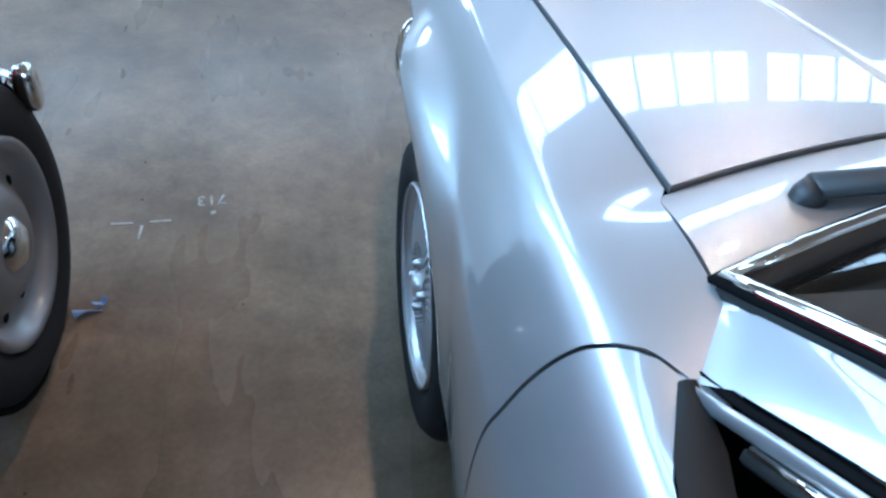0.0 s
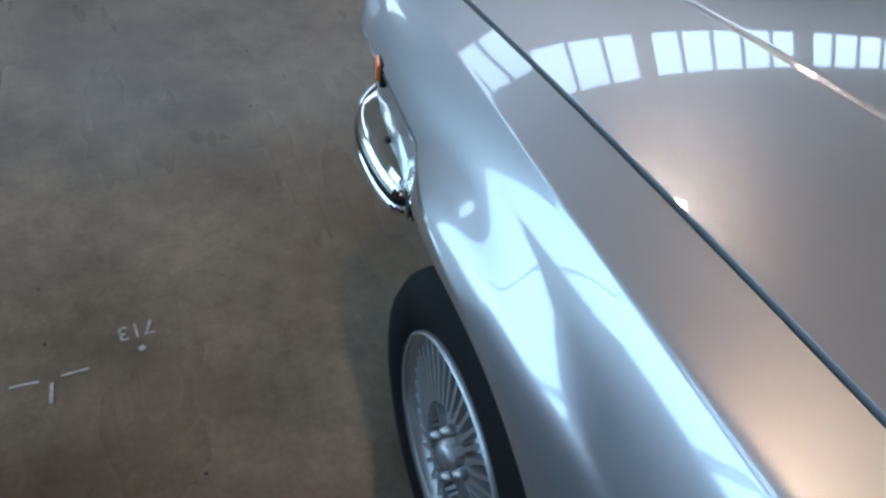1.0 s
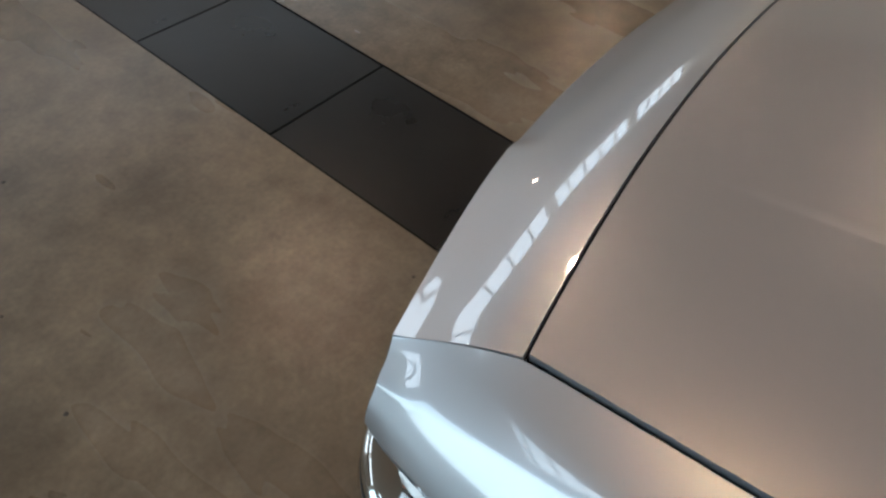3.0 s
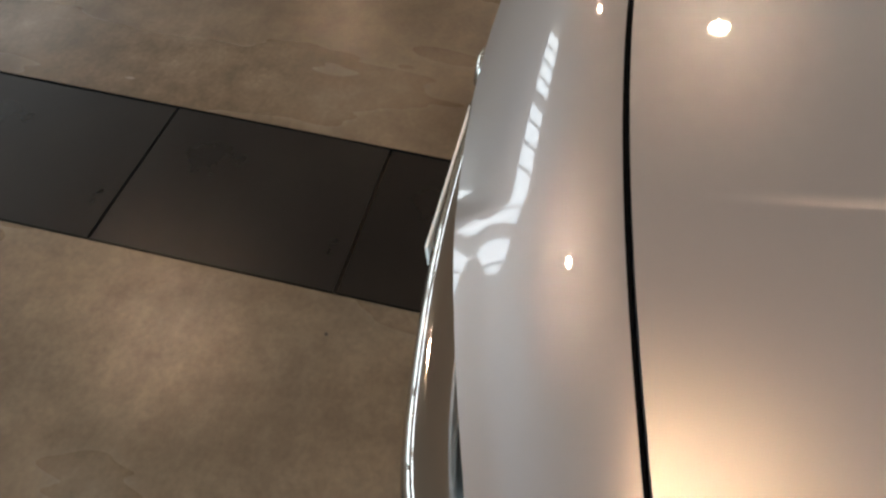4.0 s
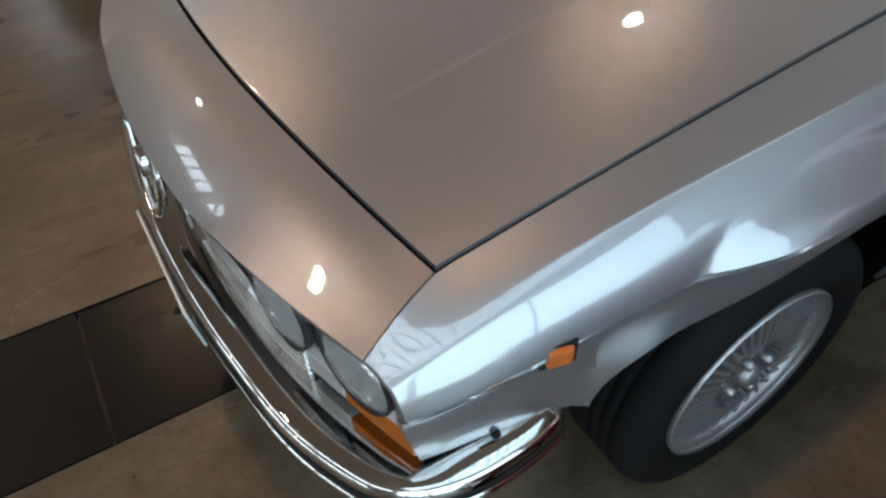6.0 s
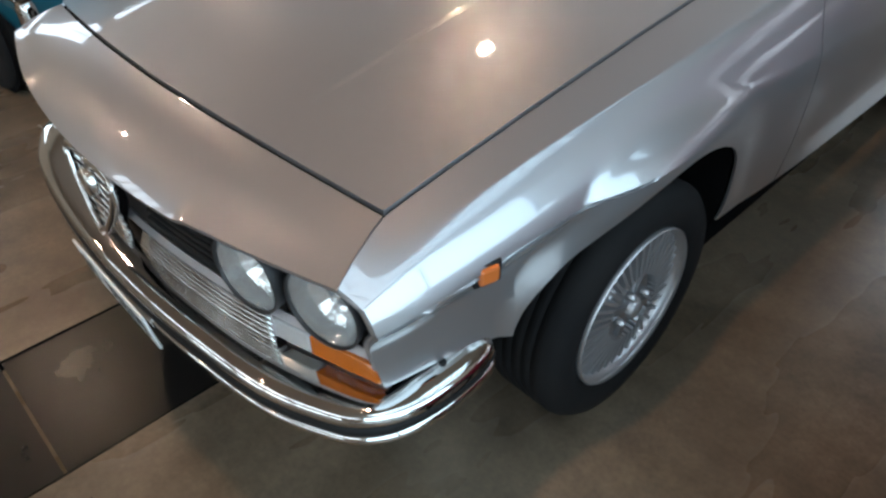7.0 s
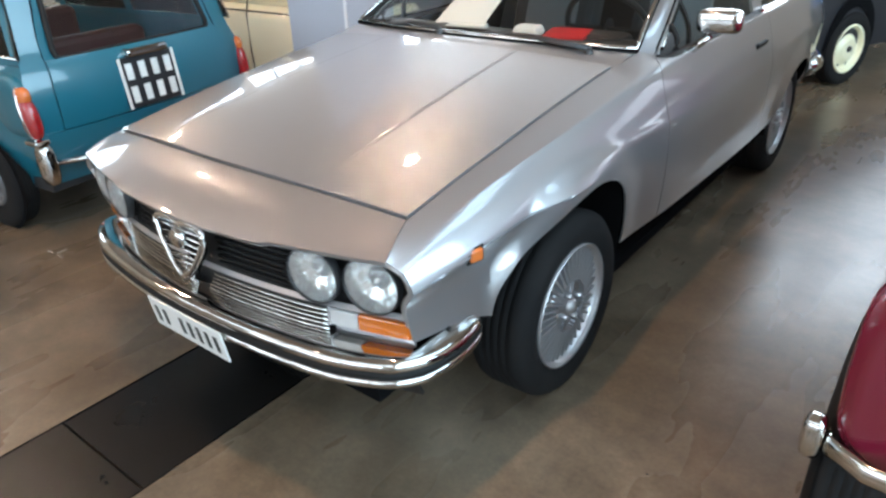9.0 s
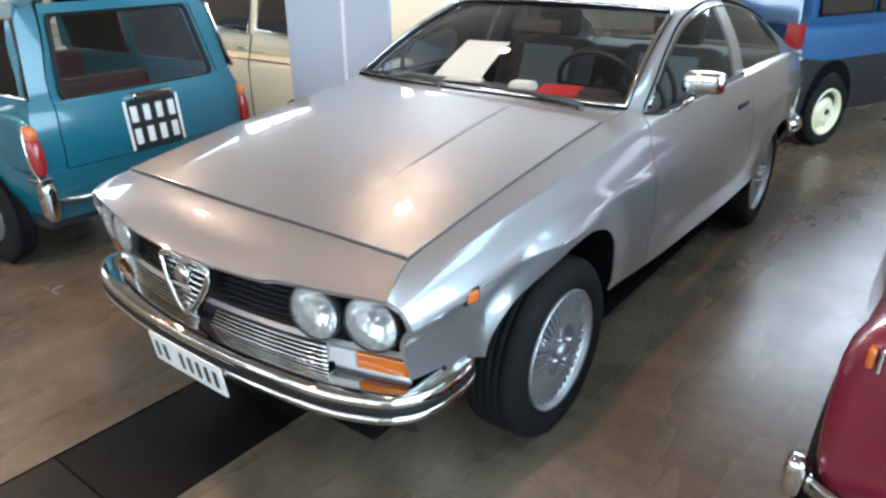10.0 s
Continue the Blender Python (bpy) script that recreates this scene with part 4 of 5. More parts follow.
def curved_box(sx, x0, x1, z0, z1, back):
    """A lens that follows the nose's plan curve."""
    vs, fs = [], []
    xs = lin(x0, x1, 10)
    for x in xs:
        y = lead_y(x) - back
        vs += [(sx * x, y - 0.03, z0), (sx * x, y, z0), (sx * x, y, z1), (sx * x, y - 0.03, z1)]
    for i in range(10):
        a = 4 * i
        for j in range(4):
            q = (a + j, a + (j + 1) % 4, a + 4 + (j + 1) % 4, a + 4 + j)
            fs.append(q if sx > 0 else q[::-1])
    fs += [(0, 1, 2, 3)[::-1] if sx > 0 else (0, 1, 2, 3), (40, 41, 42, 43) if sx > 0 else (43, 42, 41, 40)]
    return vs, fs


LAMP_C = Vector((0.600, 0.700, 0.690))
for sx in (-1, 1):
    rim_c = []
    for t in lin(0.05, 8.1, 40):
        p = Vector(flank_point(0.738 + front_shift(t), t))
        w = (LAMP_C - p)
        w.y = 0
        w.normalize()
        rim_c.append([p + w * a + Vector((0, b, 0)) for a, b in ((-0.001, -0.001), (0.004, 0.004), (0.010, 0.003), (0.014, -0.006), (0.016, -0.050))])
    part("lamp_surround", grid(lambda i, k: (sx * rim_c[i][k].x, rim_c[i][k].y, rim_c[i][k].z), range(41), range(5), flip=sx < 0), "silver", coupe, "silver flange round the twin headlamps")
part("lamp_band", band(0.5865, 0.609, -0.686, 0.686, -0.003), "silver", coupe, solid=0.01)
for x0, x1 in ((-0.680, -0.468), (0.468, 0.680)):
    part("lower_panel", band(0.46, 0.545, x0, x1, -0.022), "silver", coupe, solid=0.01)
for sx in (-1, 1):
    for z in (0.579, 0.565, 0.551, 0.537, 0.523):
        part("grille_bar", tube([(sx * x, lead_y(x) - 0.038, z) for x in lin(0.085 - (0.602 - z) * 0.7, 0.462, 12)], 0.0036, 8, squash=(1.6, 0.9)), "chrome", coupe)
    part("bar_end", box(sx * 0.464 - 0.003, sx * 0.464 + 0.003, lead_y(0.458) - 0.07, lead_y(0.458) - 0.038, 0.535, 0.590), "alloy", coupe, bevel=0.002)
    part("side_lamp", curved_box(sx, 0.470, 0.546, 0.541, 0.5850, 0.034), "white_lens", coupe, "clear side lamp lens", bevel=0.003)
    part("direction_lamp", curved_box(sx, 0.549, 0.684, 0.541, 0.5850, 0.033), "amber", coupe, "amber front direction lamp", bevel=0.003)
    # Side marker.
    mk = flank_point(0.505, 5.55)
    mm = Matrix.Translation((sx * (mk[0] - 0.004), 0.505, 0.717)) @ pose(0, 0, 0, 0, 0, sx * 13)
    part("side_marker", moved(box(-0.013, 0.013, -0.019, 0.019, -0.017, 0.017), mm), "amber_dull", coupe, "small orange side marker lamp", bevel=0.006)
    part("marker_base", moved(box(-0.006, 0.006, -0.026, 0.026, -0.022, 0.022), mm), "black_trim", coupe, bevel=0.003)

# Heart-shaped shield grille.
SH_Y = lambda z: 0.842 + 0.02 * (0.72 - z) / 0.17 - 0.01
shield = part("shield_frame", tube([(x, SH_Y(z), z) for x, z, _ in curve3([(p, q, 0) for p, q in [(0.0, 0.574), (0.036, 0.598), (0.077, 0.648), (0.106, 0.700), (0.103, 0.728), (0.064, 0.737), (0.026, 0.735), (0.0, 0.730), (-0.026, 0.735), (-0.064, 0.737), (-0.103, 0.728), (-0.106, 0.700), (-0.077, 0.648), (-0.036, 0.598)]], 42)], 0.0092, 8, closed=True, squash=(0.8, 1.15)), "chrome", coupe, "chrome shield-shaped grille surround")
for z, hw in ((0.603, 0.034), (0.619, 0.050), (0.636, 0.076), (0.655, 0.084), (0.674, 0.091), (0.693, 0.096), (0.712, 0.098)):
    part("shield_bar", tube([(-hw, SH_Y(z) - 0.006, z), (hw, SH_Y(z) - 0.006, z)], 0.0045, 8), "chrome", shield)
part("emblem", moved(lathe([(0.0001, -0.006), (0.026, -0.005), (0.030, 0.0), (0.030, 0.012)], 28), Matrix.Translation((0, SH_Y(0.690) + 0.010, 0.690)) @ pose(0, 0, 0, 0, 0, -90)), "chrome", shield, "round plain metal emblem")
part("shield_back", grid(lambda u, z: (u * 0.07 * smooth01((z - 0.55) / 0.12), lead_y(0) - 0.03, z), (-1, 0, 1), lin(0.56, 0.72, 8)), "gap", shield)

# Bumper: bowed chrome blade with a black rubber strip below its middle.
BUMPER = [(-0.700, 0.440), (-0.719, 0.452), (-0.733, 0.50), (-0.739, 0.56), (-0.737, 0.62), (-0.722, 0.685), (-0.690, 0.733), (-0.640, 0.769), (-0.52, 0.815), (-0.35, 0.842), (-0.18, 0.858), (0.0, 0.864)]
bp = curve3([(x, y, 0) for x, y in BUMPER], 48)
bp = bp + [(-x, y, z) for x, y, z in reversed(bp[:-1])]


def bumper_geom(profile):
    """Sweep (out, z) pairs along the bumper's plan line."""
    vs, fs = [], []
    n, k = len(bp), len(profile)
    for i, p in enumerate(bp):
        a, b = bp[max(0, i - 1)], bp[min(n - 1, i + 1)]
        d = Vector((b[0] - a[0], b[1] - a[1], 0)).normalized()
        out = Vector((-d.y, d.x, 0))
        lift = -0.006 * smooth01((0.62 - p[1]) / 0.2)
        side = smooth01((0.72 - p[1]) / 0.12)       # the ends lean outwards
        for o, z in profile:
            q = Vector(p) + out * o
            vs.append((q.x, q.y, z + lift - 0.32 * side * max(0, o + 0.045) * smooth01((z - 0.482) / 0.02)))
    for i in range(n - 1):
        for j in range(k - 1):
            fs.append((i * k + j, i * k + j + 1, (i + 1) * k + j + 1, (i + 1) * k + j))
    return vs, fs


bumper = part("bumper", bumper_geom([(-0.085, 0.5135), (-0.060, 0.5135), (-0.040, 0.5130), (-0.022, 0.5115), (-0.008, 0.5090), (0.001, 0.5045), (0.005, 0.495), (0.004, 0.486), (-0.001, 0.480)]), "chrome", coupe, "polished chrome wrap-round bumper", solid=0.004)
part("rubber_strip", bumper_geom([(-0.004, 0.482), (0.007, 0.479), (0.010, 0.469), (0.007, 0.459), (-0.004, 0.456)]), "black_trim", bumper)
part("lower_blade", bumper_geom([(-0.001, 0.457), (0.006, 0.454), (0.008, 0.446), (0.003, 0.438), (-0.008, 0.434), (-0.03, 0.433)]), "chrome", bumper, solid=0.004)
for sx in (-1, 1):
    part("bumper_bolt", moved(lathe([(0.0001, -0.006), (0.007, -0.005), (0.008, 0.0)], 12), Matrix.Translation((sx * 0.702, 0.560, 0.512)) @ pose(0, 0, 0, 0, 90, 0)), "black_trim", bumper)
for sx in (-1, 1):
    part("bumper_joint", tube([(sx * (p[0] - 0.002), p[1], p[2] - 0.003) for p in (flank_point(y, 9.0) for y in lin(0.395, 0.672, 16))], 0.0045, 6), "gap", coupe, "dark joint between wing and bumper")
part("front_apron", grid(lambda x, k: (x, lead_y(x) - 0.03 - 0.08 * k, 0.49 - 0.16 * k), lin(-0.66, 0.66, 24), lin(0, 1, 6)), "black_plastic", coupe, solid=0.01)

# Number plate under the bumper, with bars in place of its characters.
plate = part("number_plate", moved(box(-0.175, 0.175, -0.003, 0.003, -0.052, 0.052), Matrix.Translation((0.003, 0.872, 0.416)) @ pose(0, 0, 0, -8, 0, 0)), "plate_white", coupe, "white number plate with dark bars", bevel=0.002)
for i in range(8):
    if i != 2:
        cx = 0.003 + 0.142 - 0.0405 * i
        part("bar", moved(box(-0.0085, 0.0085, 0.003, 0.0045, -0.028, 0.028), Matrix.Translation((cx, 0.872, 0.416)) @ pose(0, 0, 0, -8, 0, 0)), "ink", plate, smooth=False)

# Door mirror, handle, wipers.
def pillow(sx, sy, sz, e, m, n=24):
    """Rounded box."""
    f = lambda c, p: math.copysign(abs(c)**p, c)
    g = grid(lambda a, b: tuple(m @ Vector((sx * f(math.cos(b), e) * f(math.cos(a), e), sy * f(math.cos(b), e) * f(math.sin(a), e), sz * f(math.sin(b), e)))), lin(0, 2 * math.pi, n), lin(-math.pi / 2 + 0.001, math.pi / 2 - 0.001, n // 2))
    return g


mir = part("door_mirror", pillow(0.078, 0.040, 0.041, 0.45, pose(-0.825, -0.885, 1.060, 0, 0, 12)), "chrome", coupe, "boxy chrome door mirror")
part("mirror_arm", tube([(-0.745, -0.86, 0.955), (-0.775, -0.87, 0.985), (-0.80, -0.88, 1.012)], 0.014, 8), "chrome", mir)
hx = flank_point(-1.62, 3.3)
part("door_handle", moved(box(-0.008, 0.006, -0.075, 0.075, -0.016, 0.016), Matrix.Translation((-hx[0] - 0.004, -1.62, hx[2])) @ pose(0, 0, 0, 0, -25, 0)), "black_trim", coupe, bevel=0.006)
for x0, y0, x1, y1 in ((-0.52, -0.490, -0.06, -0.535), (0.10, -0.455, 0.40, -0.535)):
    a, b = Vector((x0, y0, top_z(x0, y0) + 0.030)), Vector((x1, y1 + 0.02, 1.018))
    wiper = part("wiper_arm", tube([tuple(a), tuple(a.lerp(b, 0.5) + Vector((0, 0.01, 0.014))), tuple(b)], 0.012, 10, squash=(1.3, 0.8)), "black_plastic", coupe)
    part("wiper_blade", tube([tuple(b + Vector((-0.19, 0.020, -0.004))), tuple(b + Vector((0, 0.006, 0.008))), tuple(b + Vector((0.19, -0.030, -0.004)))], 0.006, 6), "black_trim", wiper)
    part("pivot", moved(lathe([(0.0001, -0.012), (0.012, -0.010), (0.016, 0.0), (0.018, 0.028)], 16), Matrix.Translation(tuple(a + Vector((0, 0, -0.008)))) @ pose(0, 0, 0, 0, 90, 0)), "black_plastic", wiper)
# Rear bumper and tail lamps.
rb = tube([(-0.76, -2.95, 0.47), (-0.77, -3.14, 0.47), (-0.72, -3.30, 0.47), (-0.5, -3.36, 0.47), (0, -3.38, 0.47), (0.5, -3.36, 0.47), (0.72, -3.30, 0.47), (0.77, -3.14, 0.47), (0.76, -2.95, 0.47)], 0.045, 12, squash=(0.7, 1.1))
part("rear_bumper", rb, "chrome", coupe)
for sx in (-1, 1):
    part("tail_lamp", box(sx * 0.42 - 0.2, sx * 0.42 + 0.2, -3.275, -3.25, 0.66, 0.78), "red_lens", coupe, bevel=0.008)

# Papers lying on the dashboard.
SHEET = [Vector(p) for p in ((0.305, -0.690, 1.0), (0.090, -0.750, 1.0), (0.270, -0.905, 1.135), (0.078, -0.965, 1.132))]


def sheet_point(u, v):
    p = SHEET[0].lerp(SHEET[1], u).lerp(SHEET[2].lerp(SHEET[3], u), v)
    return tuple(p + Vector((0, 0.004, 0.006)) * math.sin(math.pi * v) * (0.4 + 0.6 * u))


tagged(part("paper_sheet", grid(sheet_point, lin(0, 1, 8), lin(0, 1, 10)), "paper", solid=0.002), "white printed sheet leaning behind the windscreen", "paper")
leaflet = Matrix.Translation((0.160, -0.712, 0.972)) @ pose(0, 0, 0, 0, 0, 15.6)
tagged(part("folded_leaflet", moved(box(-0.085, 0.085, -0.045, 0.020, 0, 0.026), leaflet), "paper", bevel=0.004), "folded white leaflet on the dashboard under the sheet", "leaflet")
card = [(x * (1 - 0.25 * k), y * (1 - 0.35 * k), z) for k, z in ((0, 0.0), (0.1, 0.012), (0.5, 0.034), (1.0, 0.044)) for x, y in ((-0.058, -0.04), (0.05, -0.046), (0.062, 0.03), (-0.044, 0.042))]
card_faces = [(4 * k + a, 4 * k + (a + 1) % 4, 4 * k + 4 + (a + 1) % 4, 4 * k + 4 + a) for k in range(3) for a in range(4)] + [(3, 2, 1, 0), (12, 13, 14, 15)]
tagged(part("white_card", moved((card, card_faces), Matrix.Translation((-0.150, -0.705, 0.978)) @ pose(0, 0, 0, 0, 0, 12)), "paper", smooth=False, bevel=0.004), "small crumpled white card on the dashboard", "card")
tagged(part("red_folder", moved(box(-0.083, 0.083, -0.085, 0.085, 0, 0.014), Matrix.Translation((-0.302, -0.734, 0.986)) @ pose(0, 0, 0, -3, 0, 14)), "red_card", bevel=0.004), "red folder lying on the dashboard", "folder")


# ---- other cars ----
def ring(hw, z0, z1, e=4.0, n=28, tumble=0.0, belt_z=None):
    """Rounded section: half width hw, from z0 to z1; tumble narrows it above belt_z."""
    pts = []
    cz, hz = (z0 + z1) / 2, (z1 - z0) / 2
    for i in range(n):
        a = 2 * math.pi * i / n
        c, s = math.cos(a), math.sin(a)
        x = hw * math.copysign(abs(c)**(2 / e), c)
        z = cz + hz * math.copysign(abs(s)**(2 / e), s)
        if belt_z is not None and z > belt_z:
            x *= 1 - tumble * (z - belt_z) / max(1e-3, z1 - belt_z)
        pts.append((x, z))
    return pts


def loft(stations, n=28, e=4.0, caps=True):
    """stations: (y, half width, z0, z1, tumble, belt, lean); lean shifts y with height."""
    vs, fs = [], []
    for y, hw, z0, z1, tb, bz, lean in stations:
        for x, z in ring(hw, z0, z1, e, n, tb, bz):
            vs.append((x, y + lean * (z - (bz if bz is not None else z0)), z))
    m = len(stations)
    for i in range(m - 1):
        for k in range(n):
            a, b = i * n, (i + 1) * n
            fs.append((a + k, a + (k + 1) % n, b + (k + 1) % n, b + k))
    if caps:
        fs.append(tuple(range(n)))
        fs.append(tuple(reversed(range((m - 1) * n, m * n))))
    return vs, fs


def plain_wheel(parent, m, r, rim, w, wheel_mat, cap="chrome", holes=0):
    wheel = thing("wheel", "", "")
    wheel.parent, wheel.matrix_basis = parent, m
    part("tyre", tyre_mesh(r, rim, w), "tyre", wheel)
    d = -w / 2
    disc = part("rim", lathe([(rim + 0.008, d + 0.014), (rim + 0.006, d + 0.004), (rim - 0.004, d + 0.002), (rim - 0.012, d + 0.006), (rim - 0.020, d + 0.018), (rim * 0.86, d + 0.036), (rim * 0.76, d + 0.044), (rim * 0.64, d + 0.038), (rim * 0.52, d + 0.016), (rim * 0.42, d + 0.006), (rim * 0.30, d + 0.010), (0.0001, d + 0.012)], 48), wheel_mat, wheel)
    big = 0.30 if cap == "chrome" else 0.15
    part("hub_cap", lathe([(0.0001, d - 0.012), (rim * big * 0.55, d - 0.008), (rim * big * 0.9, d + 0.006), (rim * big, d + 0.03)], 28), cap, wheel)
    for i in range(holes):
        a = 2 * math.pi * (i + 0.5) / holes
        part("slot", moved(lathe([(0.0001, 0.0), (0.011, 0.0005), (0.013, 0.002)], 12), Matrix.Translation((d + 0.0395, rim * 0.72 * math.cos(a), rim * 0.70 * math.sin(a)))), "gap", disc)
    return wheel


def panel_on(parent, name, pts, material, label="", thick=0.006, nu=6, nv=6, bow=0.0, axis=1):
    """A slightly bowed four-cornered panel: corners a, b, c, d in order."""
    a, b, c, d = (Vector(p) for p in pts)
    nrm = (b - a).cross(d - a).normalized()

    def fn(u, v):
        p = a.lerp(b, u).lerp(d.lerp(c, u), v)
        return tuple(p + nrm * (bow * 16 * u * (1 - u) * v * (1 - v)))
    return part(name, grid(fn, lin(0, 1, nu), lin(0, 1, nv), flip=True), material, parent, label, solid=thick)


def frame_on(parent, name, pts, r, material):
    return part(name, tube([tuple(p) for p in pts], r, 8, closed=True), material, parent)


# Teal estate: its tail faces +y of its own space, base at the ground under the tail.
def teal_estate(at):
    car = thing("estate_car", "small teal-blue estate car seen from its tail", "car", at=at)
    tail_y = lambda x, z: -0.038 * (abs(x) / 0.62)**3 + spl((0.30, 0.42, 0.55, 0.70, 0.82, 0.90, 1.10, 1.30), (-0.10, -0.03, 0.0, 0.006, -0.015, -0.05, -0.092, -0.145), z)
    half = lambda z: spl((0.30, 0.45, 0.65, 0.80, 0.90, 1.25, 1.30), (0.58, 0.62, 0.635, 0.625, 0.595, 0.530, 0.50), z)
    # sides, from the tail forward
    for sx in (-1, 1):
        body = grid(lambda y, z: (sx * (half(z) + 0.035 * smooth01(-y / 0.35) * (1 if z < 0.85 else 0.4)), y + tail_y(half(z), z) * smooth01((y + 0.5) / 0.5), z), lin(-3.0, 0.0, 36), lin(0.26, 0.86, 14), flip=sx > 0)
        part("side_panel", body, "teal", car, "glossy teal body side")
        wx = lambda z: half(z) + 0.012
        win = ((-0.145, 0.895, -0.195, 1.235), (-0.90, 0.895, -0.90, 1.235))
        strips = [((0.0, 0.86), (-1.7, 0.86), (-1.7, 0.895), (-0.0, 0.895)), ((0.0, 1.235), (-1.7, 1.235), (-1.66, 1.30), (0.0, 1.30)), ((0.0, 0.895), (-0.035, 0.895), (-0.045, 1.235), (0.0, 1.235)), ((-0.90, 0.895), (-0.98, 0.895), (-0.98, 1.235), (-0.90, 1.235)), ((-1.62, 0.895), (-1.75, 0.895), (-1.68, 1.235), (-1.62, 1.235))]
        geo = []
        for q in strips:
            geo.append(grid(lambda u, v: (lambda y, z: (sx * (wx(z) - 0.02 * smooth01((y + 0.06) / 0.06)), y + tail_y(half(z), z) * smooth01((y + 0.4) / 0.4), z))(*(Vector(q[0]).lerp(Vector(q[1]), u).lerp(Vector(q[3]).lerp(Vector(q[2]), u), v))), lin(0, 1, 8), lin(0, 1, 3), flip=sx > 0))
        part("window_surround", joined(*geo), "teal", car, solid=0.012)
        for a, b in ((-0.035, -0.90), (-0.98, -1.62)):
            sw = [(sx * (wx(0.895) - 0.004), a - 0.012 if a > -0.5 else a, 0.895), (sx * (wx(0.895) - 0.004), b, 0.895), (sx * (wx(1.235) - 0.004), b, 1.235), (sx * (wx(1.235) - 0.004), a - 0.10 if a > -0.5 else a, 1.235)]
            g = panel_on(car, "side_window", sw, "glass", thick=0.003)
            g.visible_shadow = False
            frame_on(g, "chrome_frame", [(p[0] + sx * 0.008, p[1], p[2]) for p in sw], 0.009, "chrome")
    part("roof", grid(lambda y, k: (0.512 * k, y + (tail_y(0.5 * k, 1.30) if y > -0.05 else 0), 1.30 + 0.055 * (1 - k**4) - 0.02 * smooth01((y + 0.2) / 0.2)), lin(-1.68, 0.0, 16), lin(-1, 1, 20)), "teal", car, solid=0.02)
    part("windscreen", grid(lambda u, k: (0.55 * k, -2.05 + 0.37 * u + 0.05 * (k * k - 1), 0.86 + 0.44 * u), lin(0, 1, 6), lin(-1, 1, 8)), "glass", car).visible_shadow = False
    part("front_deck", grid(lambda y, k: (0.62 * k, y, 0.86 - 0.10 * smooth01((-2.2 - y) / 0.8) + 0.02 * (1 - k * k)), lin(-3.0, -2.05, 8), lin(-1, 1, 8)), "teal", car)
    part("floor_pan", joined(box(-0.60, 0.60, -2.9, -0.12, 0.24, 0.30), box(-0.62, 0.62, -2.12, -2.05, 0.3, 0.86)), "interior", car, smooth=False)
    # tail: lower panel, tailgate with its window opening
    part("lower_tail", grid(lambda x, z: (x * half(z), tail_y(x * half(z), z) + 0.001, z), lin(-1, 1, 30), lin(0.28, 0.552, 8), flip=True), "teal", car, solid=0.012)
    for sx in (-1, 1):
        part("rear_corner", grid(lambda k, z: (sx * ((0.50 + 0.02 * smooth01((0.9 - z) / 0.2) - 0.07 * smooth01((z - 0.86) / 0.42)) * (1 - k) + half(z) * k), tail_y(half(z) * k + 0.45 * (1 - k), z), z), lin(0, 1, 6), lin(0.552, 1.30, 16), flip=sx < 0), "teal", car, solid=0.012)
    gx = lambda z: 0.496 + 0.02 * smooth01((0.9 - z) / 0.2) - 0.07 * smooth01((z - 0.86) / 0.42)
    gate = [grid(lambda k, z: (k * gx(z), tail_y(k * gx(z), z) + 0.003, z), lin(-1, 1, 24), lin(0.558, 0.862, 12), flip=True),
            grid(lambda k, z: (k * gx(z), tail_y(k * gx(z), z) + 0.003, z), lin(-1, 1, 24), lin(1.248, 1.292, 3), flip=True)]
    for sx in (-1, 1):
        gate.append(grid(lambda k, z: (sx * (gx(z) - 0.052 * (1 - k)), tail_y(gx(z), z) + 0.003, z), lin(0, 1, 3), lin(0.862, 1.248, 10), flip=sx < 0))
    gt = part("tailgate", joined(*gate), "teal", car, "teal tailgate with a wide window", solid=0.014)
    rw = [(x, tail_y(x, z) + 0.004, z) for x, z in ((-0.452, 0.862), (0.452, 0.862), (0.392, 1.248), (-0.392, 1.248))]
    g = panel_on(gt, "rear_window", rw, "glass", thick=0.0, bow=0.004)
    g.visible_shadow = False
    corners = [Vector(p) for p in rw]
    ring_pts = []
    for i in range(4):
        c, a, b = corners[i], corners[i - 1], corners[(i + 1) % 4]
        p, q = c.lerp(a, 0.05 / (a - c).length), c.lerp(b, 0.05 / (b - c).length)
        ring_pts += [p * (1 - w)**2 + c * (2 * w * (1 - w)) + q * w * w for w in lin(0, 1, 6)]
    frame_on(gt, "window_seal", ring_pts, 0.014, "black_trim")
    part("gate_seam", tube([(sx * (gx(z) + 0.003), tail_y(gx(z), z) + 0.001, z) for sx, z in [(-1, z) for z in lin(1.29, 0.556, 14)]] + [(k * gx(0.556), tail_y(k * gx(0.556), 0.556) + 0.001, 0.555) for k in lin(-1, 1, 16)] + [((gx(z) + 0.003), tail_y(gx(z), z) + 0.001, z) for z in lin(0.556, 1.29, 14)], 0.0042, 6), "gap", gt)
    for sx in (-1, 1):
        m = Matrix.Translation((sx * 0.640, -0.045, 0.635)) @ pose(0, 0, 0, 8, 0, 0)
        lamp = part("tail_lamp", pillow(0.032, 0.055, 0.100, 0.75, m), "red_lens", car, "upright red tail lamp")
        part("amber_top", pillow(0.027, 0.048, 0.042, 0.8, Matrix.Translation((sx * 0.640, -0.058, 0.738))), "amber_dull", lamp)
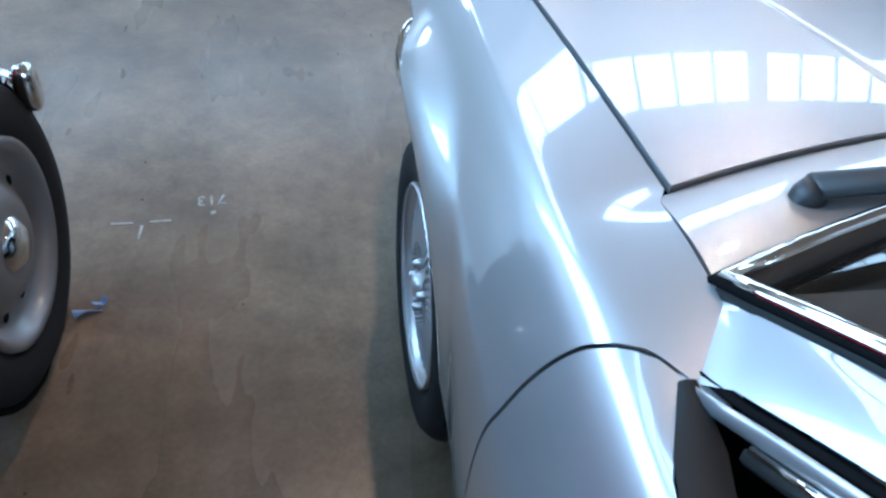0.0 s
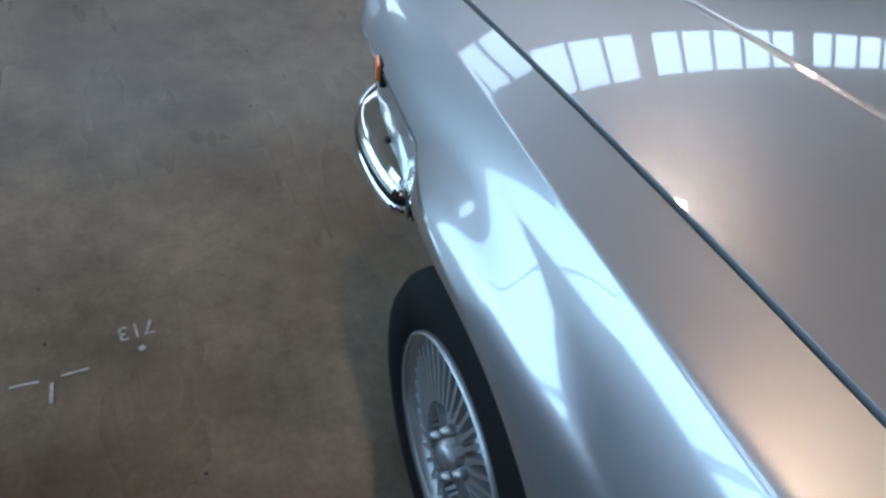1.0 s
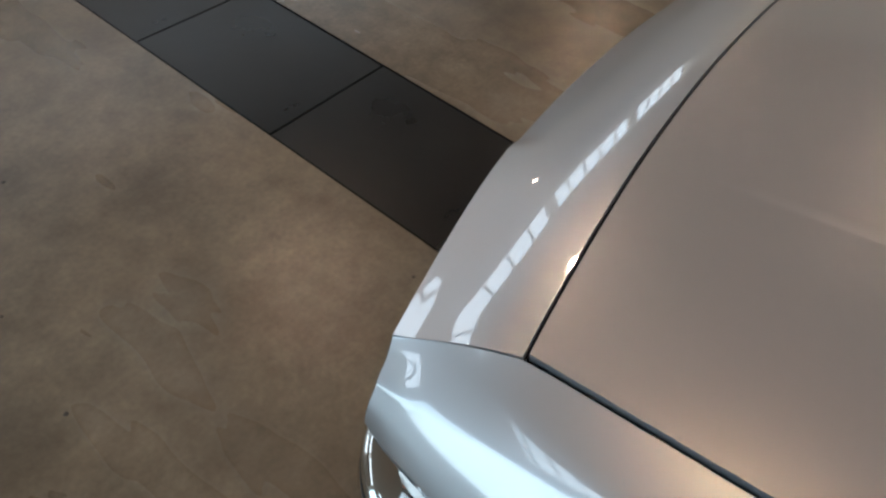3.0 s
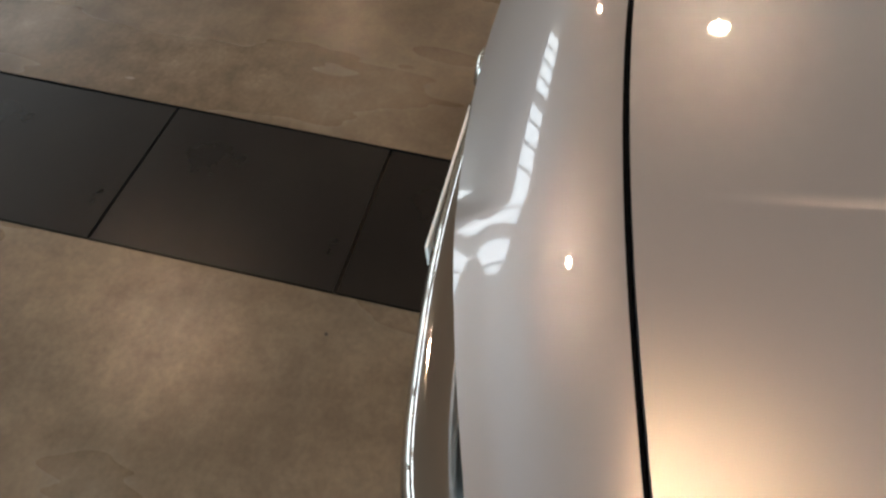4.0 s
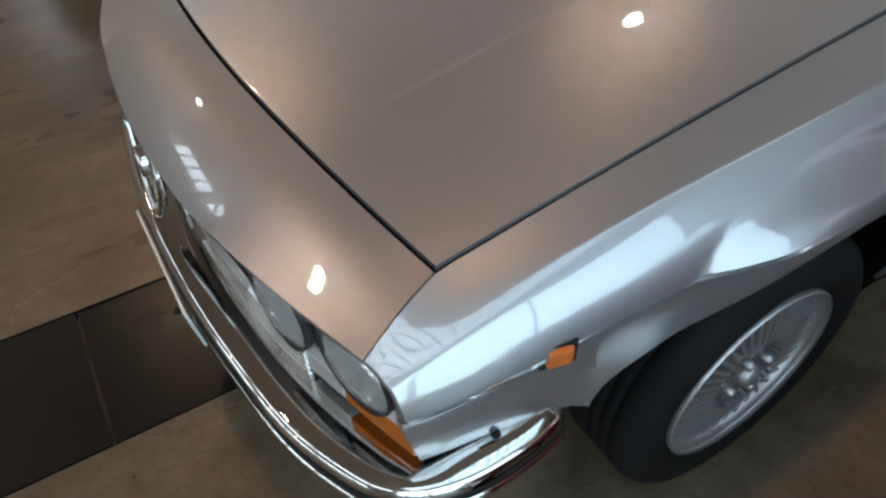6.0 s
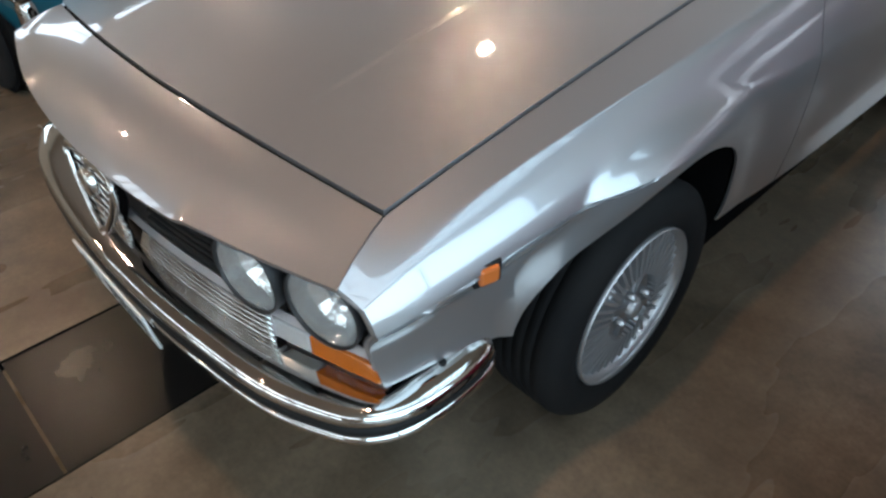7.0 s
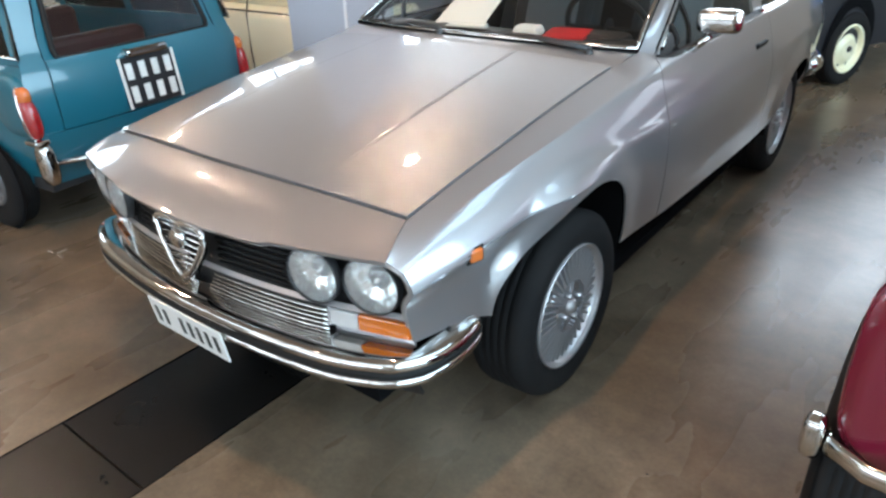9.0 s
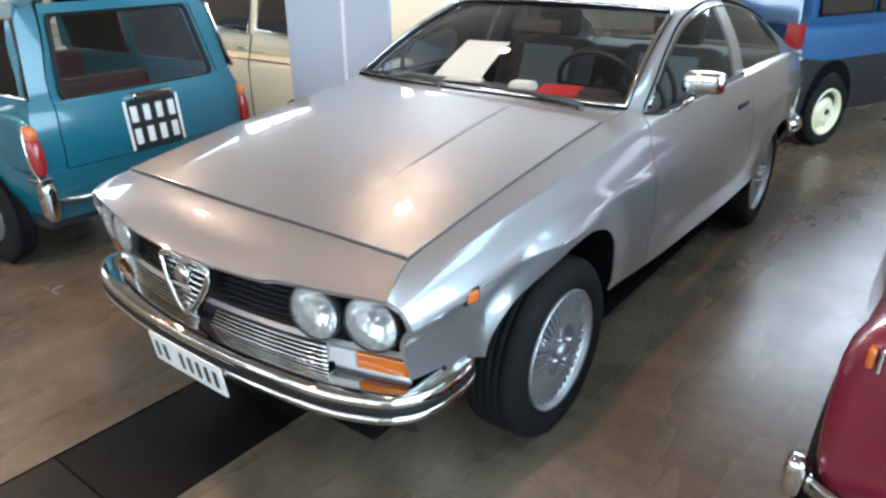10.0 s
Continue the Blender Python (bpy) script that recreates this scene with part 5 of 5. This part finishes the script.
        part("lamp_rim", tube([tuple(m @ Vector((0.034 * math.cos(a), -0.004, 0.02 + 0.132 * math.sin(a)))) for a in lin(0, 2 * math.pi, 28)[:-1]], 0.006, 6, closed=True), "chrome", lamp)
        part("chrome_band", moved(box(-0.036, 0.036, -0.045, 0.050, -0.012, 0.012), Matrix.Translation((sx * 0.640, -0.050, 0.523))), "chrome", lamp, bevel=0.006)
        part("over_rider", pillow(0.034, 0.050, 0.105, 0.6, Matrix.Translation((sx * 0.626, -0.045, 0.41))), "chrome", car)
        part("body_fin", pillow(0.040, 0.16, 0.15, 0.7, Matrix.Translation((sx * 0.628, -0.185, 0.68))), "teal", car)
        for wy in (-0.55, -2.25):
            plain_wheel(car, pose(sx * 0.632, wy, 0.26, 0, 0, 0 if sx < 0 else 180), 0.26, 0.135, 0.13, "wheel_silver")
            # flat black ring: the arch's shade painted on the uncut side
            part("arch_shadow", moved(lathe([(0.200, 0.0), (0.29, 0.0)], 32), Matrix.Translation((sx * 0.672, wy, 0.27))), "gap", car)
    part("rear_bumper", tube([(-0.60, -0.06, 0.40), (-0.40, 0.03, 0.40), (0, 0.045, 0.40), (0.40, 0.03, 0.40), (0.60, -0.06, 0.40)], 0.014, 10), "chrome", car)
    # seats
    part("rear_bench", joined(box(-0.50, 0.50, -0.78, -0.66, 0.35, 0.84), box(-0.50, 0.50, -1.10, -0.70, 0.35, 0.52)), "red_vinyl", car, "dark red rear bench", bevel=0.04)
    part("load_floor", box(-0.56, 0.56, -0.68, -0.09, 0.50, 0.54), "interior", car, smooth=False)
    for sx in (-0.27, 0.27):
        part("front_seat", joined(box(sx - 0.21, sx + 0.21, -1.42, -1.30, 0.40, 0.92), box(sx - 0.21, sx + 0.21, -1.75, -1.34, 0.38, 0.52)), "red_vinyl", car, bevel=0.04)
    pl = part("number_plate", moved(box(-0.165, 0.165, -0.006, 0.004, -0.125, 0.125), Matrix.Translation((0.02, 0.022, 0.69)) @ pose(0, 0, 0, 6, 0, 0)), "plate_black", car, "black square number plate with white bars", bevel=0.006)
    for r, zc in ((0, 0.055), (1, -0.058)):
        for i in range(4):
            part("bar", moved(box(-0.019, 0.019, 0.004, 0.0065, -0.040, 0.040), Matrix.Translation((0.02 + 0.114 - 0.076 * i, 0.022, 0.69)) @ pose(0, 0, 0, 6, 0, 0) @ Matrix.Translation((0, 0, zc))), "plate_white", pl, smooth=False)
    for sx in (-1, 1):
        part("plate_edge", moved(box(-0.008, 0.008, 0.003, 0.0062, -0.125, 0.125), Matrix.Translation((0.02 + sx * 0.158, 0.022, 0.69)) @ pose(0, 0, 0, 6, 0, 0)), "plate_white", pl, smooth=False)
    part("plate_lamp", moved(box(-0.12, 0.12, -0.02, 0.05, -0.02, 0.02), Matrix.Translation((0.02, 0.0, 0.835))), "chrome", car, bevel=0.014)
    return car


M["dark_void"] = mat("dark_window", (0.02, 0.018, 0.018), 0.08, 0.0, 0.6, 0.02, var=0.4, scale=5)
teal_estate(pose(1.80, -0.19, 0, 0, 0, 96))


# Blue hatchback, flank towards +y, tail towards +x.
def blue_hatchback(at):
    car = thing("hatchback", "boxy blue hatchback with dark cladding and cream wheels", "car", at=at)
    # own space: tail at y = 0 towards +y, nose -y
    st = [(-3.35, 0.68, 0.30, 0.76, 0, None, 0), (-3.25, 0.72, 0.28, 0.86, 0, None, 0), (-2.4, 0.74, 0.28, 0.98, 0, None, 0), (-0.06, 0.74, 0.28, 1.0, 0, None, 0), (0.0, 0.71, 0.30, 0.98, 0, None, 0)]
    part("body", loft(st, 40, 9), "blue", car, "metallic blue upper body")
    up = [(-2.35, 0.70, 0.90, 1.02, 0.02, 0.95, -0.5), (-1.75, 0.70, 0.90, 1.50, 0.12, 0.97, -0.2), (-0.16, 0.70, 0.90, 1.52, 0.12, 0.97, -0.10), (-0.03, 0.68, 0.90, 1.48, 0.12, 0.97, -0.16)]
    part("cabin", loft(up, 40, 7), "blue", car)
    for sx in (-1, 1):
        part("cladding", grid(lambda y, k: (sx * (0.742 + 0.014 * math.sin(math.pi * k)), y, 0.26 + (0.435 + 0.04 * smooth01((y + 0.35) / 0.35)) * k), lin(-3.2, 0.02, 20), lin(0, 1, 6), flip=sx > 0), "cladding", car, "dark grey lower cladding", solid=0.02)
        for a, b in ((-0.22, -0.95), (-1.02, -1.75)):
            sw = [(sx * 0.704, a, 1.04), (sx * 0.704, b, 1.04), (sx * 0.647, b - 0.02, 1.42), (sx * 0.647, a - 0.05, 1.42)]
            g = panel_on(car, "side_window", sw, "dark_void", thick=0.004)
            frame_on(g, "window_seal", sw, 0.014, "black_trim")
        part("tail_lamp", box(sx * 0.665 - 0.062, sx * 0.665 + 0.062, -0.04, 0.028, 0.805, 0.985), "red_lens", car, bevel=0.008)
        part("tail_lamp_foot", box(sx * 0.665 - 0.062, sx * 0.665 + 0.062, -0.04, 0.027, 0.745, 0.802), "white_lens", car, bevel=0.006)
        for wy in (-0.46, -2.62):
            # arch shade as a black ring on the cladding
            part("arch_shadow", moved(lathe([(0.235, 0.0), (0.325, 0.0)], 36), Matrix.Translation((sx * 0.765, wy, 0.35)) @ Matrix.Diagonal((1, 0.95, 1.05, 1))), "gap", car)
            plain_wheel(car, pose(sx * 0.715, wy, 0.28, 0, 0, 0 if sx < 0 else 180), 0.28, 0.182, 0.145, "cream_wheel", "black_plastic", 8)
        for k, wd in enumerate((0.05, 0.03, 0.06, 0.04)):
            part("script_bar", box(sx * 0.757, sx * 0.762, -1.30 - 0.09 * k - wd, -1.30 - 0.09 * k, 0.47, 0.51), "plate_white", car, smooth=False)
    part("rear_bumper", box(-0.74, 0.74, -0.06, 0.07, 0.40, 0.738), "cladding", car, bevel=0.03)
    return car


blue_hatchback(pose(0.18, -4.47, 0, 0, 0, -21.4))


# Cream saloon beyond the estate, flank towards the viewer.
def cream_saloon(at):
    car = thing("saloon", "cream saloon car with chrome window frames", "car", at=at)
    st = [(-3.6, 0.60, 0.30, 0.70, 0, None, 0), (-3.4, 0.72, 0.25, 0.82, 0, None, 0), (-1.8, 0.75, 0.22, 0.90, 0, None, 0), (-0.4, 0.74, 0.24, 0.90, 0, None, 0), (0.0, 0.62, 0.30, 0.80, 0, None, 0)]
    part("body", loft(st, 40, 5), "cream", car)
    up = [(-2.9, 0.66, 0.82, 0.92, 0.05, 0.86, -0.4), (-2.2, 0.69, 0.82, 1.46, 0.16, 0.9, -0.3), (-0.7, 0.69, 0.82, 1.46, 0.16, 0.9, 0.2), (-0.25, 0.64, 0.82, 0.93, 0.05, 0.86, 0.3)]
    part("cabin", loft(up, 40, 6), "cream", car)
    for sx in (-1, 1):
        for a, b in ((-0.80, -1.24), (-1.33, -1.86)):
            sw = [(sx * 0.690, a, 1.00), (sx * 0.690, b, 1.03), (sx * 0.612, b, 1.36), (sx * 0.612, a, 1.36)]
            g = panel_on(car, "side_window", sw, "dark_void", thick=0.004)
            frame_on(g, "window_frame", sw, 0.014, "chrome")
        part("side_trim", tube([(sx * 0.752, -0.3, 0.845), (sx * 0.758, -1.8, 0.845), (sx * 0.725, -3.3, 0.83)], 0.006, 8), "chrome", car)
        part("door_seam", tube([(sx * 0.748, -1.285, 0.34), (sx * 0.756, -1.285, 0.6), (sx * 0.752, -1.285, 0.82), (sx * 0.70, -1.285, 1.0)], 0.004, 6), "gap", car)
        part("door_handle", tube([(sx * 0.735, -1.30, 0.915), (sx * 0.755, -1.36, 0.915), (sx * 0.735, -1.44, 0.915)], 0.010, 8), "chrome", car)
        for wy in (-0.75, -2.85):
            plain_wheel(car, pose(sx * 0.70, wy, 0.29, 0, 0, 0 if sx < 0 else 180), 0.29, 0.18, 0.14, "cream_wheel")
            # black ring painted as shade round the tyre
            part("arch_shadow", moved(lathe([(0.240, 0.0), (0.33, 0.0)], 32), Matrix.Translation((sx * 0.752, wy, 0.32))), "gap", car)
    return car


cream_saloon(pose(1.02, -1.98, 0, 0, 0, 91))


# Maroon car beside the camera's way: its front end and one front wheel come into view.
def maroon_car(at):
    """Own space: nose +y, its flank at +x is the one passed."""
    car = thing("classic_car", "dark maroon classic car with chrome bumper", "car", at=at)
    st = [(-3.6, 0.55, 0.30, 0.70, 0, None, 0), (-3.3, 0.68, 0.26, 0.84, 0, None, 0), (-1.0, 0.80, 0.24, 0.93, 0.06, 0.6, 0), (-0.60, 0.797, 0.24, 0.93, 0.03, 0.6, 0), (-0.38, 0.780, 0.26, 0.93, 0.04, 0.6, 0), (0.0, 0.770, 0.52, 0.93, 0.03, 0.6, 0), (0.15, 0.774, 0.48, 0.932, 0.02, 0.6, 0), (0.21, 0.778, 0.43, 0.932, 0.0, 0.6, 0), (0.25, 0.778, 0.42, 0.930, 0.0, 0.6, 0), (0.275, 0.772, 0.43, 0.920, 0.0, 0.6, 0), (0.290, 0.742, 0.45, 0.89, 0.04, 0.6, 0), (0.294, 0.60, 0.50, 0.82, 0, None, 0)]
    part("body", loft(st, 48, 5), "maroon", car)
    up = [(-3.0, 0.60, 0.84, 0.94, 0.05, 0.86, -0.3), (-2.3, 0.64, 0.84, 1.40, 0.2, 0.9, -0.3), (-1.2, 0.64, 0.84, 1.40, 0.2, 0.9, -0.3), (-0.62, 0.62, 0.84, 0.95, 0.05, 0.86, -0.3)]
    part("cabin", loft(up, 40, 6), "maroon", car)
    for sx in (-1, 1):
        for wy in (0.0, -2.35):
            # shade inside the arch, put in as a flat black ring
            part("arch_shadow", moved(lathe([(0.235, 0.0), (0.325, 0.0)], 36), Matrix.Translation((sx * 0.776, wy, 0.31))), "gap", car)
            plain_wheel(car, pose(sx * 0.718, wy, 0.318, 0, 0, 0 if sx < 0 else 180), 0.318, 0.205, 0.155, "wheel_silver", "chrome", 10)
        lamp = part("wing_lamp", box(sx * 0.727 - 0.008, sx * 0.727 + 0.008, 0.27, 0.298, 0.805, 0.850), "amber", car, "small amber front lamp", bevel=0.008)
        part("lamp_base", box(sx * 0.711 - 0.004, sx * 0.711 + 0.004, 0.27, 0.302, 0.803, 0.856), "chrome", lamp, bevel=0.004)
        hl = part("headlamp", moved(lathe([(0.0001, -0.03), (0.05, -0.024), (0.085, -0.004), (0.092, 0.02)], 32), Matrix.Translation((sx * 0.57, 0.30, 0.71)) @ pose(0, 0, 0, 0, 0, -90)), "white_lens", car)
        part("headlamp_ring", moved(lathe([(0.088, -0.004), (0.094, -0.012), (0.103, -0.006), (0.106, 0.02)], 32), Matrix.Translation((sx * 0.57, 0.30, 0.71)) @ pose(0, 0, 0, 0, 0, -90)), "chrome", hl)
        part("over_rider", pillow(0.022, 0.026, 0.052, 0.6, Matrix.Translation((sx * 0.802, 0.272, 0.50))), "chrome", car)
        part("bumper_end", tube([(sx * 0.774, 0.255, 0.50), (sx * 0.770, 0.290, 0.50), (sx * 0.70, 0.33, 0.50), (0, 0.37, 0.50)], 0.015, 12, squash=(0.7, 1.6)), "chrome", car, "chrome bumper")
    return car


maroon_car(pose(-2.328, 0.15, 0, 0, 0, 0))

# ---- display boards ----
board = thing("display_board", "tall blue-grey display boards with sloping tops and a pale joint", "board")
BOARD_TOP = lambda x: 2.0 + 0.87 * (x - 1.25)      # the boards' head is cut on a slope


def sloped_board(x0, x1, y0, y1, z0):
    vs, fs = box(x0, x1, y0, y1, z0, 2.0)
    return [(x, y, z0 if z < 1.0 else BOARD_TOP(x)) for x, y, z in vs], fs


for x0, x1 in ((0.93, 1.255), (1.275, 1.745)):
    part("board_panel", sloped_board(x0, x1, -1.125, -1.10, 0.03), "panel", board, smooth=False, bevel=0.004)
part("joint_strip", sloped_board(1.255, 1.275, -1.13, -1.095, 0.03), "panel_edge", board, smooth=False)
part("foot_rail", box(0.97, 1.76, -1.17, -1.05, 0.0, 0.03), "steel", board, smooth=False, bevel=0.006)


# ---- ceiling lamps ----
def ceiling_lamp(x, y, z, watts=48, r=0.11, tone=(1.0, 0.69, 0.43)):
    lamp = thing("ceiling_lamp", "round ceiling lamp with a warm white face", "lamp", "hall lamps")
    part("housing", moved(lathe([(r * 0.4, 0.30), (r * 0.7, 0.28), (r * 1.12, 0.02), (r * 1.14, 0.0)], 24), Matrix.Translation((x, y, z)) @ pose(0, 0, 0, 0, -90, 0)), "black_metal", lamp)
    part("cable", tube([(x, y, z + 0.28), (x, y, HALL_H if y < HALL_Y1 else BAY_H)], 0.012, 6), "black_metal", lamp)
    d = bpy.data.lights.new("lamp_light", "POINT")
    d.shadow_soft_size, d.energy, d.color = 0.085, watts, tone
    o = new("lamp_light", d)
    o.parent, o.matrix_basis = lamp, Matrix.Translation((x, y, z - 0.06))
    return lamp


for lx, ly, watts, tone in ((-0.50, 0.90, 280, (1.0, 0.62, 0.35)), (2.10, 4.0, 190, (1.0, 0.70, 0.45)), (5.6, 0.55, 140, (1.0, 0.70, 0.45)), (2.6, -2.95, 120, (1.0, 0.70, 0.45)), (8.2, 4.2, 130, (1.0, 0.70, 0.45)), (11.0, -3.95, 130, (1.0, 0.70, 0.45))):
    ceiling_lamp(lx, ly, 5.0, watts, tone=tone)
for lx in (2.6, 5.4, 8.2):
    ceiling_lamp(lx, 13.0, 4.4, 75)

# ---- floor details ----
covers = thing("trench_cover", "row of dark steel trench cover plates set in the floor", "floor cover", kind="structure")
cv = mesh_of("cover_plate", *box(COVER_X0 + 0.006, COVER_X1 - 0.006, 0.004, COVER_L - 0.004, -0.028, -0.001), smooth=False)
cv.materials.append(M["steel_plate"])
for i in range(-14, 20):
    ob = new("cover_plate", cv)
    ob.parent = covers
    ob.location = (0, COVER_Y + COVER_L * i, -0.0015 * ((i * 7) % 3) * 0.5)
part("edge_angle", joined(box(COVER_X0, COVER_X0 + 0.005, HALL_Y0, BAY_Y1, -0.029, 0.001), box(COVER_X1 - 0.005, COVER_X1, HALL_Y0, BAY_Y1, -0.029, 0.001)), "gap", covers, smooth=False)


def mark(name, bars, label):
    return tagged(part(name, joined(*bars), "floor_paint", smooth=False), label, "floor mark", kind="structure")


def bar_at(x, y, ln, w, deg, z=0.0012):
    return cube_m(ln, w, 0.0024, pose(x, y, z, 0, 0, deg))


mark("floor_cross", [bar_at(-1.470, 0.527, 0.055, 0.006, 0), bar_at(-1.372, 0.532, 0.055, 0.006, 4), bar_at(-1.418, 0.492, 0.050, 0.007, 88)], "small white painted survey cross on the concrete floor")
mark("floor_cross", [bar_at(1.67, 0.553, 0.055, 0.006, 0), bar_at(1.76, 0.556, 0.055, 0.006, 4), bar_at(1.716, 0.52, 0.050, 0.007, 88)], "small white painted survey cross on the concrete floor")


def floor_text(body, x, y, size, deg):
    c = bpy.data.curves.new("floor_number", "FONT")
    c.body, c.size, c.extrude, c.align_x, c.align_y = body, size, 0.0008, "CENTER", "CENTER"
    tmp = bpy.data.objects.new("tmp", c)
    me = bpy.data.meshes.new_from_object(tmp)
    bpy.data.objects.remove(tmp)
    me.materials.clear()
    me.materials.append(M["floor_paint"])
    ob = new("floor_number", me)
    ob.matrix_world = pose(x, y, 0.001, 0, 0, deg)
    return tagged(ob, "worn white painted number on the concrete floor", "floor mark", kind="structure")


floor_text("713", -1.245, 0.613, 0.055, 186)
mark("floor_dash", [bar_at(-1.236, 0.560, 0.014, 0.012, 20)], "small white paint dab on the concrete floor")
tag = part("blue_tag", joined(moved(grid(lambda u, v: ((u - 0.5) * 0.06, (v - 0.5) * 0.02, 0.004 + 0.012 * math.sin(4 * u + 2 * v)), lin(0, 1, 8), lin(0, 1, 3)), pose(-1.50, 0.225, 0.004, 0, 0, 28)),
                              moved(grid(lambda u, v: ((u - 0.5) * 0.035, (v - 0.5) * 0.014, 0.006 + 0.01 * math.cos(5 * u)), lin(0, 1, 6), lin(0, 1, 3)), pose(-1.475, 0.250, 0.004, 0, 0, 55))), "blue_tag", solid=0.002)
tagged(tag, "crumpled blue and white plastic tag lying on the floor", "litter")
rng = random.Random(7)
specks = []
for _ in range(34):
    x, y, r = rng.uniform(-2.0, 0.0), rng.uniform(-1.5, 4.0), rng.uniform(0.002, 0.006)
    if x < -0.85 or y > 1.1:
        specks.append(moved(lathe([(0.0001, 0.0018), (r * 0.7, 0.0014), (r, 0.0)], 7), pose(x, y, 0, 0, -90, rng.uniform(0, 360))))
tagged(part("floor_specks", joined(*specks), "grit", smooth=False), "dark specks of dirt on the concrete floor", "dirt", kind="stuff")
